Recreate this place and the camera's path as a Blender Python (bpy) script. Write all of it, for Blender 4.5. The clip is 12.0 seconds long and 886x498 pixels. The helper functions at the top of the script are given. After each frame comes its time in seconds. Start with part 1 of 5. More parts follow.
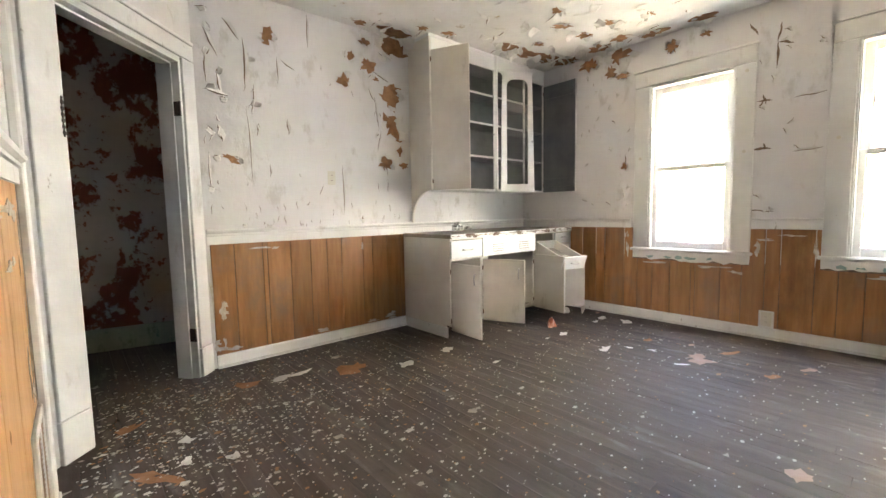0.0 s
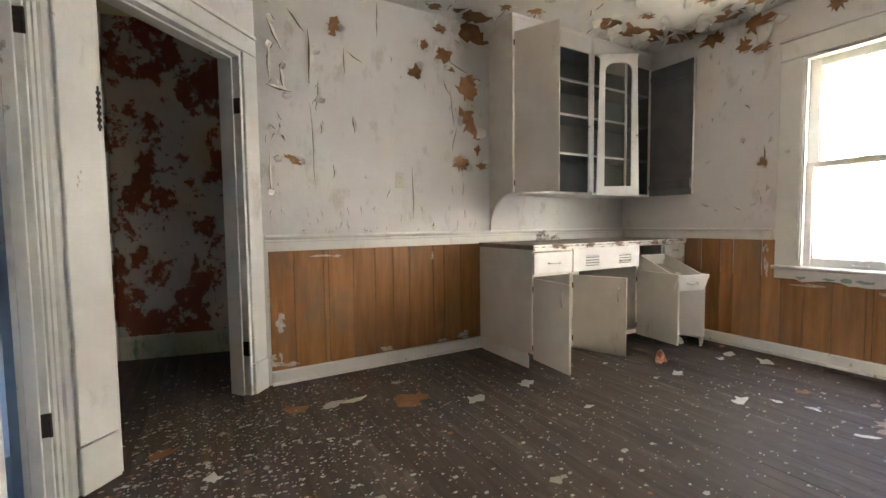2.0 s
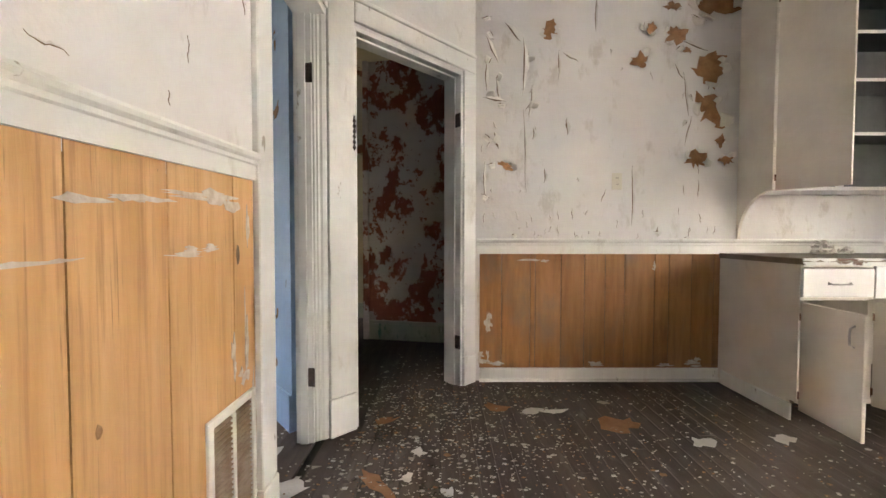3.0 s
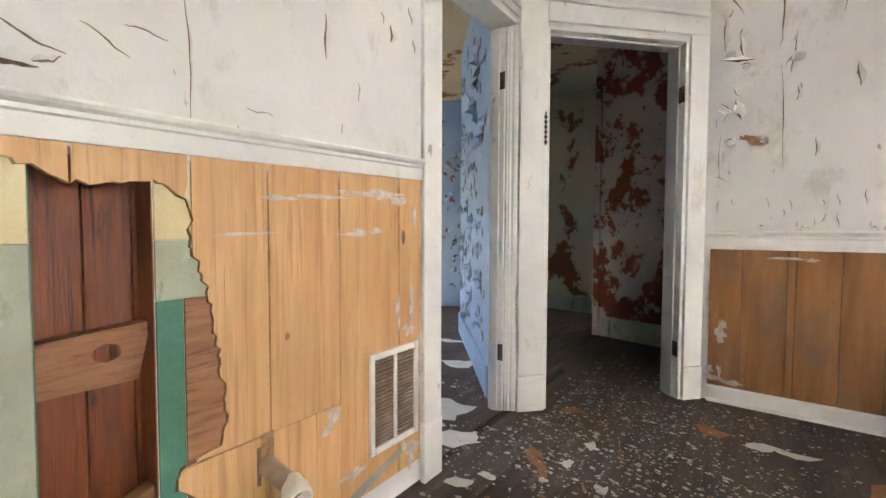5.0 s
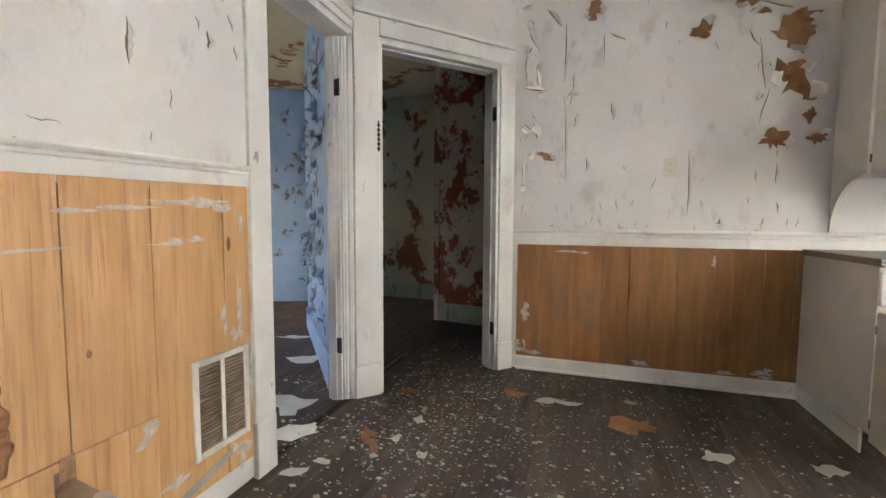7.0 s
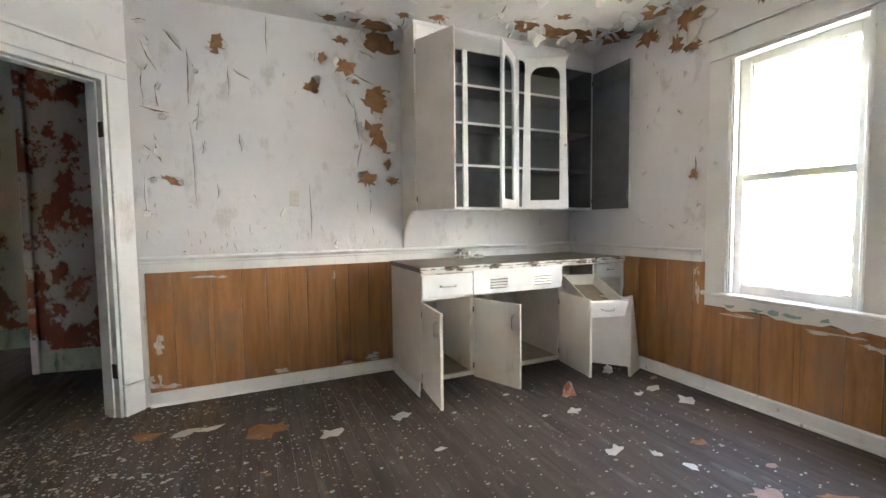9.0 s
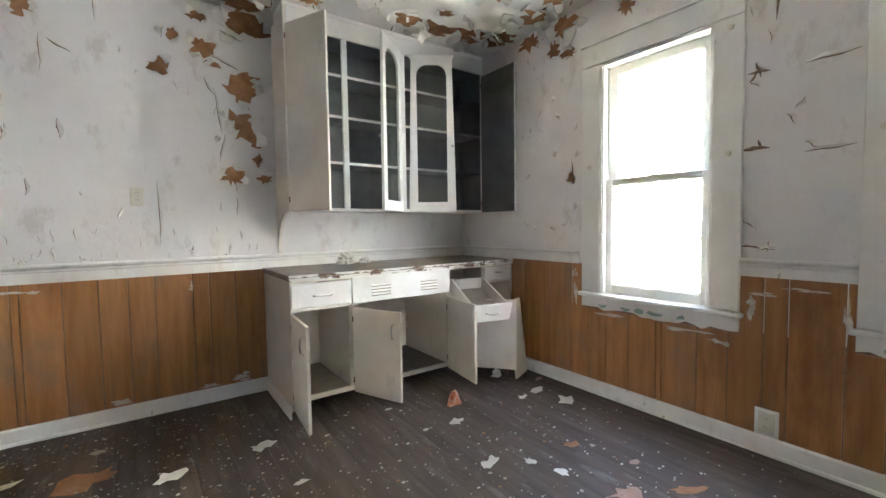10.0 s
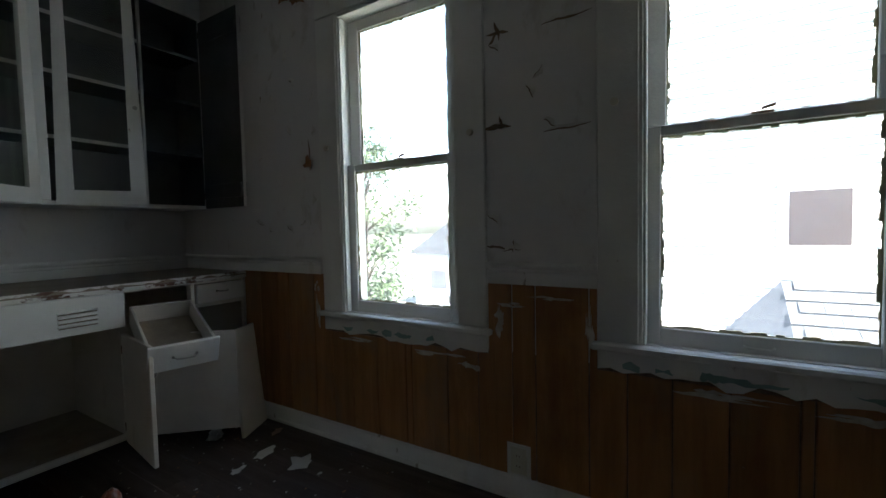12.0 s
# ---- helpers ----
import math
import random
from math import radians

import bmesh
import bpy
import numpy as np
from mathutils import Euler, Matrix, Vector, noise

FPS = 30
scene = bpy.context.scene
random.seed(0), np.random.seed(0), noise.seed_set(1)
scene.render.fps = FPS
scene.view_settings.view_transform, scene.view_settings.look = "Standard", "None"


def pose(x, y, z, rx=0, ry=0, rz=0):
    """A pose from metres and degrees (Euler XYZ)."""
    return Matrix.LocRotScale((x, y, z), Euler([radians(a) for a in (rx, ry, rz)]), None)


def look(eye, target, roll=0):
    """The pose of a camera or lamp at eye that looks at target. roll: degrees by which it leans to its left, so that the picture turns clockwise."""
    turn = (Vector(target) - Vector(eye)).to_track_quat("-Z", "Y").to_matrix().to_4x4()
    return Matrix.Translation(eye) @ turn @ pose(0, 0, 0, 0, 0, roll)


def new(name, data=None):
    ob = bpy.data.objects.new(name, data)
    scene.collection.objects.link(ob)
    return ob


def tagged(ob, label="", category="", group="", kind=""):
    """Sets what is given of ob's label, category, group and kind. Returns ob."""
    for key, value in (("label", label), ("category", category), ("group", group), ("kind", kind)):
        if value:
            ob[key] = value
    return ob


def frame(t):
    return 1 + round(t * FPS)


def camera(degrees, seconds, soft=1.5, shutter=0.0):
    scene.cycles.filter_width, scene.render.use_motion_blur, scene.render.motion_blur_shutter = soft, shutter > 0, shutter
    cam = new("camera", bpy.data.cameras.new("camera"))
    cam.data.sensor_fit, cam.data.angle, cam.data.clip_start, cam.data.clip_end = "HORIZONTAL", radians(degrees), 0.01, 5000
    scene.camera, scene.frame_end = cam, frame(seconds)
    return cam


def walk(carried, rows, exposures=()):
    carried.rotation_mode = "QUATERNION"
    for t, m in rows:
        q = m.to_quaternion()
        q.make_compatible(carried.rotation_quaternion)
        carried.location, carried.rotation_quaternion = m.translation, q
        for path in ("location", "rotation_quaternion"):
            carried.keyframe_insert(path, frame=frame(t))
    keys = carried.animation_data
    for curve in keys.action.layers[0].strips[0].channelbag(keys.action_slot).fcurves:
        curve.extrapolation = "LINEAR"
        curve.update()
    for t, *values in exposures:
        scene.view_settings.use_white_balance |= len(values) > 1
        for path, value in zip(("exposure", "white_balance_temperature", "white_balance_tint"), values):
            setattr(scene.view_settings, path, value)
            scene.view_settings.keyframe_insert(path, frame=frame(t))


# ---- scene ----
cam = camera(93.0, 12.0)
PATH = [
    (0, (-0.039, 0.891, 1.086), (1.277, 2.388, 0.917), -1.1),
    (0.5, (0.16, 0.924, 1.06), (1.689, 2.205, 0.906), -1.3),
    (1, (0.325, 0.992, 1.083), (1.804, 2.331, 0.942), -1.2),
    (1.5, (0.355, 1.088, 1.09), (1.606, 2.644, 0.957), -0.8),
    (2, (0.315, 1.237, 1.062), (1.303, 2.971, 0.944), -0.7),
    (2.5, (0.423, 1.246, 1.079), (0.795, 3.208, 0.964), -0.6),
    (2.7, (0.403, 1.25, 1.025), (0.603, 3.238, 0.951), -0.3),
    (4.3, (0.693, 1.349, 1.035), (-0.003, 3.222, 0.945), -0.4),
    (4.5, (0.745, 1.332, 1.021), (-0.097, 3.145, 0.931), -0.3),
    (5, (0.891, 1.278, 0.993), (-0.301, 2.881, 0.909), 0.2),
    (5.5, (0.942, 1.26, 0.977), (-0.352, 2.783, 0.891), 0.4),
    (6, (0.98, 1.259, 0.984), (-0.338, 2.761, 0.888), 0.5),
    (6.5, (1.003, 1.256, 1.038), (-0.205, 2.846, 0.92), 0.5),
    (7, (1.088, 1.19, 1.062), (0.478, 3.09, 0.925), 0.3),
    (7.5, (1.176, 1.105, 1.063), (1.186, 3.101, 0.935), -0.4),
    (7.7, (1.17, 1.069, 1.072), (1.422, 3.049, 0.937), -0.3),
    (9.3, (1.43, 0.889, 1.203), (2.333, 2.671, 1.095), -0.7),
    (9.5, (1.495, 0.909, 1.186), (2.475, 2.65, 1.083), -0.6),
    (10, (1.656, 0.937, 1.189), (2.812, 2.566, 1.08), -0.8),
    (10.5, (1.887, 0.95, 1.17), (3.376, 2.28, 1.049), -1.1),
    (11, (2.079, 0.956, 1.125), (3.845, 1.889, 1.031), -1.1),
    (11.5, (2.36, 0.974, 1.128), (4.167, 1.828, 1.036), -1.4),
    (12, (2.57, 1.068, 1.143), (4.284, 2.095, 1.047), -1.2),
]
EXPOSURES = [(0, 6.62, 7500, 22), (0.5, 6.30, 7400, 22), (1, 6.15, 7400, 22), (1.5, 5.95, 7500, 22), (2, 5.98, 7700, 23), (2.5, 6.25, 7900, 25), (5, 6.30, 7300, 24), (6, 6.20, 7300, 24), (7, 6.10, 7200, 23), (7.5, 6.12, 7000, 22), (9.5, 6.35, 6800, 20), (10, 6.17, 6700, 19), (10.5, 5.80, 6650, 18), (11, 5.15, 6350, 14), (11.5, 3.90, 6250, 13), (12, 3.08, 6150, 12)]
walk(cam, [(t, look(eye, target, roll)) for t, eye, target, roll in PATH], EXPOSURES)


# ---- world and sun ----
world = bpy.data.worlds.new("sky")
scene.world = world
world.use_nodes = True
wn = world.node_tree.nodes
sky = wn.new("ShaderNodeTexSky")
sky.sky_type, sky.sun_disc = "NISHITA", False
sky.sun_elevation, sky.sun_rotation = radians(47.5), radians(215)
sky.air_density, sky.dust_density = 1.2, 3.0
world.node_tree.links.new(sky.outputs[0], wn["Background"].inputs[0])
wn["Background"].inputs[1].default_value = 0.15
sun = new("sun", bpy.data.lights.new("sun", "SUN"))
sun.data.energy, sun.data.angle, sun.data.color = 5.0, radians(0.6), (1, 0.95, 0.86)
sun.matrix_world = look((-4.2, -6.0, 8.0), (0, 0, 0))


# ---- materials ----
def mat(name, cols, scale=3.0, stretch=(1, 1, 1), rough=0.7, bump=0.15, fine=60.0, vary=0.0, patches=(), metal=0.0, island=False):
    """A material whose colour runs through cols by a noise at scale, with patches (colour, scale, low, high, stretch) over it."""
    m = bpy.data.materials.new(name)
    m.use_nodes = True
    nt, n = m.node_tree, m.node_tree.nodes
    link = nt.links.new
    bsdf = n["Principled BSDF"]
    geo = n.new("ShaderNodeNewGeometry")

    def noise_at(sc, st, detail=6.0, rgh=0.6):
        mp = n.new("ShaderNodeMapping")
        mp.inputs["Scale"].default_value = st
        src = geo.outputs["Position"]
        if vary:
            add = n.new("ShaderNodeVectorMath")
            add.operation = "MULTIPLY_ADD"
            info = n.new("ShaderNodeObjectInfo")
            link((geo.outputs["Random Per Island"] if island else info.outputs["Random"]), add.inputs[0])
            add.inputs[1].default_value = (17, 13, 29)
            link(src, add.inputs[2])
            src = add.outputs[0]
        link(src, mp.inputs[0])
        t = n.new("ShaderNodeTexNoise")
        t.inputs["Scale"].default_value, t.inputs["Detail"].default_value, t.inputs["Roughness"].default_value = sc, detail, rgh
        link(mp.outputs[0], t.inputs["Vector"])
        return t.outputs["Fac"]

    base = noise_at(scale, stretch)
    ramp = n.new("ShaderNodeValToRGB")
    els = ramp.color_ramp.elements
    while len(els) < len(cols):
        els.new(0.5)
    for k, c in enumerate(cols):
        els[k].position = 0.32 + 0.36 * k / max(1, len(cols) - 1)
        els[k].color = (*c, 1)
    link(base, ramp.inputs[0])
    color = ramp.outputs[0]
    if vary:
        info = n.new("ShaderNodeObjectInfo")
        hsv = n.new("ShaderNodeHueSaturation")
        mr = n.new("ShaderNodeMapRange")
        mr.inputs[3].default_value, mr.inputs[4].default_value = 1 - vary, 1 + vary
        link((geo.outputs["Random Per Island"] if island else info.outputs["Random"]), mr.inputs[0])
        link(mr.outputs[0], hsv.inputs["Value"])
        link(color, hsv.inputs["Color"])
        color = hsv.outputs[0]
    height = noise_at(fine, stretch, 4.0)
    for c, sc, lo, hi, st in patches:
        mask = n.new("ShaderNodeMapRange")
        mask.inputs[1].default_value, mask.inputs[2].default_value = lo, hi
        link(noise_at(sc, st, 8.0, 0.65), mask.inputs[0])
        mix = n.new("ShaderNodeMix")
        mix.data_type = "RGBA"
        link(mask.outputs[0], mix.inputs[0])
        link(color, mix.inputs[6])
        mix.inputs[7].default_value = (*c, 1)
        color = mix.outputs[2]
        sub = n.new("ShaderNodeMath")
        sub.operation = "MULTIPLY_ADD"
        link(mask.outputs[0], sub.inputs[0])
        sub.inputs[1].default_value = -0.8
        link(height, sub.inputs[2])
        height = sub.outputs[0]
    link(color, bsdf.inputs["Base Color"])
    bsdf.inputs["Roughness"].default_value, bsdf.inputs["Metallic"].default_value = rough, metal
    bp = n.new("ShaderNodeBump")
    bp.inputs["Strength"].default_value, bp.inputs["Distance"].default_value = bump, 0.01
    link(height, bp.inputs["Height"])
    link(bp.outputs[0], bsdf.inputs["Normal"])
    return m


ONE = (1, 1, 1)
M_WALL = mat("wall_paint", [(0.68, 0.655, 0.63), (0.75, 0.73, 0.705)], 1.6, ONE, 0.75, 0.25, 22,
             patches=[((0.52, 0.48, 0.42), 2.2, 0.66, 0.74, (1, 1, 0.4)), ((0.36, 0.28, 0.20), 11, 0.70, 0.73, (1, 1, 0.35)), ((0.60, 0.565, 0.52), 7, 0.58, 0.68, (1, 1, 0.5))])
M_CEIL = mat("ceiling_paint", [(0.62, 0.60, 0.56), (0.72, 0.70, 0.66)], 2.5, ONE, 0.8, 0.5, 14,
             patches=[((0.42, 0.33, 0.20), 6, 0.64, 0.70, ONE), ((0.34, 0.22, 0.12), 15, 0.70, 0.73, ONE)])
M_FLAKE = mat("paint_flake", [(0.62, 0.59, 0.54), (0.74, 0.72, 0.67)], 9, ONE, 0.7, 0.2, 60, 0.12)
M_BROWN = mat("bare_brown_paper", [(0.22, 0.10, 0.04), (0.40, 0.21, 0.10)], 14, ONE, 0.9, 0.3, 90, 0.15)
M_DARK = mat("crack_and_shade_dark", [(0.13, 0.085, 0.055), (0.27, 0.19, 0.13)], 30, ONE, 0.95, 0.2)
M_TRIM = mat("trim_paint", [(0.70, 0.69, 0.65), (0.78, 0.77, 0.73)], 3, ONE, 0.5, 0.15, 40,
             patches=[((0.56, 0.52, 0.45), 5, 0.60, 0.72, (1, 1, 0.4)), ((0.40, 0.36, 0.30), 12, 0.66, 0.70, (1, 1, 0.5)), ((0.16, 0.12, 0.09), 26, 0.735, 0.75, ONE)])
M_WOODV = mat("panel_veneer", [(0.29, 0.118, 0.036), (0.38, 0.165, 0.054), (0.45, 0.21, 0.076)], 5, (3.5, 3.5, 0.4), 0.5, 0.08, 40, 0.10,
              patches=[((0.25, 0.115, 0.038), 16, 0.56, 0.74, (2, 2, 0.09)), ((0.17, 0.07, 0.022), 2.0, 0.58, 0.78, (1, 1, 0.6)), ((0.25, 0.15, 0.085), 3.1, 0.52, 0.70, (1, 1, 0.5)), ((0.62, 0.57, 0.50), 4.5, 0.71, 0.75, (1, 1, 0.8))])
M_WOODW = mat("panel_veneer_light", [(0.60, 0.315, 0.125), (0.68, 0.385, 0.17), (0.74, 0.45, 0.22)], 4, (5, 5, 0.4), 0.5, 0.1, 40, 0.06,
              patches=[((0.52, 0.27, 0.115), 26, 0.52, 0.66, (2, 2, 0.07)), ((0.42, 0.21, 0.085), 70, 0.60, 0.68, (2, 2, 0.05)), ((0.60, 0.33, 0.16), 2.2, 0.56, 0.70, (1, 1, 0.35)), ((0.70, 0.66, 0.60), 6, 0.71, 0.74, (1, 1, 0.6)), ((0.16, 0.08, 0.04), 55, 0.72, 0.74, ONE)])
M_TORN = mat("torn_board_edge", [(0.24, 0.11, 0.045), (0.46, 0.28, 0.15)], 40, ONE, 0.95, 0.1, 150)
M_FLOOR = mat("floor_board", [(0.050, 0.034, 0.024), (0.078, 0.055, 0.040), (0.108, 0.080, 0.061)], 3, (6, 0.6, 6), 0.72, 0.25, 40, 0.16,
              patches=[((0.19, 0.165, 0.145), 5, 0.58, 0.75, (2, 0.6, 1)), ((0.04, 0.028, 0.02), 1.6, 0.56, 0.72, ONE), ((0.16, 0.085, 0.04), 60, 0.64, 0.70, ONE)])
M_GAP = mat("floor_gap", [(0.03, 0.025, 0.02), (0.05, 0.04, 0.03)], 8, ONE, 0.95)
M_CAB = mat("cabinet_paint", [(0.64, 0.585, 0.505), (0.74, 0.69, 0.61)], 3, ONE, 0.5, 0.12, 30, 0.03,
            patches=[((0.52, 0.46, 0.38), 5, 0.64, 0.76, (1, 1, 0.5)), ((0.22, 0.12, 0.07), 13, 0.72, 0.745, ONE)])
M_CABW = mat("cabinet_white", [(0.72, 0.71, 0.68), (0.80, 0.79, 0.77)], 3, ONE, 0.4, 0.1, 30,
             patches=[((0.25, 0.13, 0.07), 12, 0.715, 0.735, ONE)])
M_GREYIN = mat("cabinet_grey_inside", [(0.10, 0.105, 0.11), (0.15, 0.155, 0.16)], 5, ONE, 0.5, 0.1)
M_COUNTER = mat("counter_linoleum", [(0.19, 0.15, 0.11), (0.28, 0.23, 0.17)], 7, ONE, 0.5, 0.15, 60,
                patches=[((0.38, 0.34, 0.28), 9, 0.64, 0.76, ONE)])
M_CHIPPED = mat("chipped_edge", [(0.75, 0.74, 0.70), (0.66, 0.64, 0.60)], 8, ONE, 0.5, 0.3, 50, patches=[((0.13, 0.06, 0.035), 10, 0.52, 0.56, (0.6, 1, 1))])
M_RUST = mat("rusty_metal", [(0.10, 0.05, 0.03), (0.20, 0.09, 0.04)], 40, ONE, 0.7, 0.4, 90, metal=0.4)
M_SLAT = mat("brown_stained_slat", [(0.26, 0.17, 0.11), (0.42, 0.33, 0.25)], 16, ONE, 0.6, 0.2)
M_STEEL = mat("dull_metal", [(0.35, 0.34, 0.32), (0.5, 0.49, 0.47)], 20, ONE, 0.35, 0.1, 80, metal=0.9)
M_HINGE = mat("dark_hinge", [(0.03, 0.022, 0.02), (0.07, 0.045, 0.035)], 40, ONE, 0.6, 0.3)
M_PLASTIC = mat("ivory_plastic", [(0.62, 0.58, 0.48), (0.70, 0.66, 0.56)], 8, ONE, 0.4, 0.05)
M_YELLOW = mat("old_yellow_paint", [(0.66, 0.53, 0.28), (0.74, 0.62, 0.37)], 5, ONE, 0.55, 0.2, 50, 0.04,
               patches=[((0.74, 0.66, 0.46), 4, 0.52, 0.66, (1, 1, 0.5)), ((0.50, 0.40, 0.24), 12, 0.62, 0.72, ONE), ((0.30, 0.22, 0.12), 34, 0.68, 0.71, ONE)])
M_SAGE = mat("old_sage_paint", [(0.34, 0.36, 0.25), (0.45, 0.47, 0.35)], 5, ONE, 0.6, 0.2, 50,
             patches=[((0.22, 0.25, 0.15), 9, 0.54, 0.66, (1, 1, 0.5)), ((0.10, 0.22, 0.15), 7, 0.60, 0.66, (1, 1, 0.4)), ((0.46, 0.47, 0.38), 16, 0.60, 0.66, ONE), ((0.14, 0.12, 0.08), 45, 0.67, 0.70, ONE)])
M_GREEN = mat("old_green_paint", [(0.05, 0.19, 0.12), (0.08, 0.26, 0.17)], 6, ONE, 0.5, 0.15, 50, patches=[((0.5, 0.5, 0.38), 16, 0.68, 0.72, ONE)])
M_DKWOOD = mat("dark_lath_boards", [(0.14, 0.030, 0.006), (0.29, 0.075, 0.018)], 7, (6, 6, 0.5), 0.5, 0.25, 40, 0.2,
               patches=[((0.05, 0.016, 0.008), 30, 0.55, 0.68, (2, 2, 0.08)), ((0.035, 0.015, 0.01), 9, 0.58, 0.70, (2, 2, 0.5))])
M_BRACE = mat("raw_brace_wood", [(0.28, 0.11, 0.045), (0.40, 0.185, 0.08)], 6, (2, 1, 8), 0.6, 0.25, 50,
              patches=[((0.19, 0.075, 0.03), 18, 0.52, 0.66, (2, 0.5, 6)), ((0.10, 0.04, 0.02), 8, 0.64, 0.72, (1, 0.6, 3))])
M_PIPE = mat("pvc_pipe_dirty", [(0.40, 0.28, 0.20), (0.56, 0.44, 0.34)], 12, ONE, 0.5, 0.15)
M_PIPEW = mat("pale_pipe_end", [(0.62, 0.58, 0.50), (0.72, 0.69, 0.62)], 12, ONE, 0.5, 0.1)
M_BLUE = mat("blue_wall_paint", [(0.20, 0.33, 0.48), (0.27, 0.41, 0.56)], 2, ONE, 0.7, 0.3, 20,
             patches=[((0.10, 0.08, 0.06), 7, 0.66, 0.69, (1, 1, 0.6))])
M_RED = mat("red_plaster_wall", [(0.42, 0.36, 0.31), (0.52, 0.46, 0.40)], 2, ONE, 0.85, 0.4, 20,
            patches=[((0.22, 0.065, 0.03), 3.2, 0.51, 0.54, (1, 1, 0.8)), ((0.25, 0.08, 0.035), 9, 0.57, 0.60, ONE)])
M_YRED = mat("yellowed_plaster_wall", [(0.50, 0.43, 0.27), (0.58, 0.51, 0.34)], 2, ONE, 0.85, 0.4, 20,
             patches=[((0.25, 0.10, 0.04), 2.2, 0.54, 0.57, (1, 1, 0.8))])
M_DIRTY = mat("window_putty", [(0.40, 0.37, 0.18), (0.60, 0.57, 0.38)], 20, ONE, 0.8, 0.3, 80)
M_TEAL = mat("teal_underpaint", [(0.22, 0.34, 0.32), (0.32, 0.44, 0.41)], 10, ONE, 0.7, 0.2)
M_TAPE = mat("grey_tape", [(0.30, 0.28, 0.25), (0.38, 0.36, 0.33)], 9, ONE, 0.6, 0.1)
M_SMEAR = mat("white_smear", [(0.46, 0.37, 0.28), (0.70, 0.66, 0.60)], 26, ONE, 0.8, 0.3, 70)
M_ORANGE = mat("brown_wallboard_scrap", [(0.26, 0.11, 0.045), (0.40, 0.20, 0.10)], 12, ONE, 0.9, 0.3, 80)
M_PINK = mat("pinkish_scrap", [(0.38, 0.24, 0.18), (0.48, 0.33, 0.26)], 12, ONE, 0.9, 0.3, 80)
M_BAG = mat("snack_wrapper", [(0.22, 0.03, 0.015), (0.42, 0.13, 0.05), (0.55, 0.42, 0.36)], 26, ONE, 0.3, 0.2)
M_SIDING = mat("white_siding", [(0.46, 0.51, 0.55), (0.54, 0.58, 0.62)], 2, ONE, 0.6, 0.1)
M_SHINGLE = mat("roof_shingle", [(0.05, 0.055, 0.065), (0.10, 0.105, 0.12)], 9, ONE, 0.9, 0.4, 60, 0.25, island=True)
M_SCREEN = mat("dark_red_screen", [(0.016, 0.007, 0.008), (0.026, 0.012, 0.012)], 3, ONE, 0.5, 0.1)
M_LEAF = mat("tree_leaf", [(0.04, 0.075, 0.03), (0.09, 0.13, 0.05)], 2, ONE, 0.6, 0.1, 20, 0.3, island=True)
M_BARK = mat("tree_bark", [(0.08, 0.06, 0.045), (0.14, 0.11, 0.085)], 8, ONE, 0.9, 0.5, 30)
M_GRASS = mat("grass_ground", [(0.17, 0.17, 0.13), (0.26, 0.25, 0.22)], 0.6, ONE, 0.95, 0.3)
M_GLASS = bpy.data.materials.new("window_glass")
M_GLASS.use_nodes = True
gn = M_GLASS.node_tree.nodes
gmix, gtr, ggl = gn.new("ShaderNodeMixShader"), gn.new("ShaderNodeBsdfTransparent"), gn.new("ShaderNodeBsdfGlossy")
ggl.inputs["Roughness"].default_value = 0.03
gtr.inputs[0].default_value = (0.93, 0.95, 0.93, 1)
gmix.inputs[0].default_value = 0.05
M_GLASS.node_tree.links.new(gtr.outputs[0], gmix.inputs[1])
M_GLASS.node_tree.links.new(ggl.outputs[0], gmix.inputs[2])
M_GLASS.node_tree.links.new(gmix.outputs[0], gn["Material Output"].inputs[0])


M_PANE = M_GLASS.copy()
M_PANE.name = "dusty_window_glass"
pn = M_PANE.node_tree
dust, haze, hn = pn.nodes.new("ShaderNodeBsdfTranslucent"), pn.nodes.new("ShaderNodeMixShader"), pn.nodes.new("ShaderNodeTexNoise")
hr = pn.nodes.new("ShaderNodeMapRange")
dust.inputs[0].default_value = (0.75, 0.77, 0.78, 1)
hn.inputs["Scale"].default_value, hn.inputs["Detail"].default_value = 5.0, 8.0
hr.inputs[3].default_value, hr.inputs[4].default_value = 0.02, 0.09
glass_out = pn.nodes["Material Output"]
pn.links.new(hn.outputs["Fac"], hr.inputs[0])
pn.links.new(hr.outputs[0], haze.inputs[0])
pn.links.new(glass_out.inputs[0].links[0].from_socket, haze.inputs[1])
pn.links.new(dust.outputs[0], haze.inputs[2])
pn.links.new(haze.outputs[0], glass_out.inputs[0])


# ---- mesh helpers ----
def box(bm, x0, y0, z0, x1, y1, z1, bevel=0.0, m=None):
    """Add an axis-aligned box, turned by m if given."""
    r = bmesh.ops.create_cube(bm, size=1.0)
    vs = r["verts"]
    for v in vs:
        v.co = Vector(((x0 + x1) / 2 + v.co.x * (x1 - x0), (y0 + y1) / 2 + v.co.y * (y1 - y0), (z0 + z1) / 2 + v.co.z * (z1 - z0)))
        if m is not None:
            v.co = m @ v.co
    if bevel:
        es = list({e for v in vs for e in v.link_edges})
        bmesh.ops.bevel(bm, geom=es, offset=bevel, segments=1, affect="EDGES")
    return bm


def bx(x0, y0, z0, x1, y1, z1, bevel=0.0, m=None):
    return box(bmesh.new(), x0, y0, z0, x1, y1, z1, bevel, m)


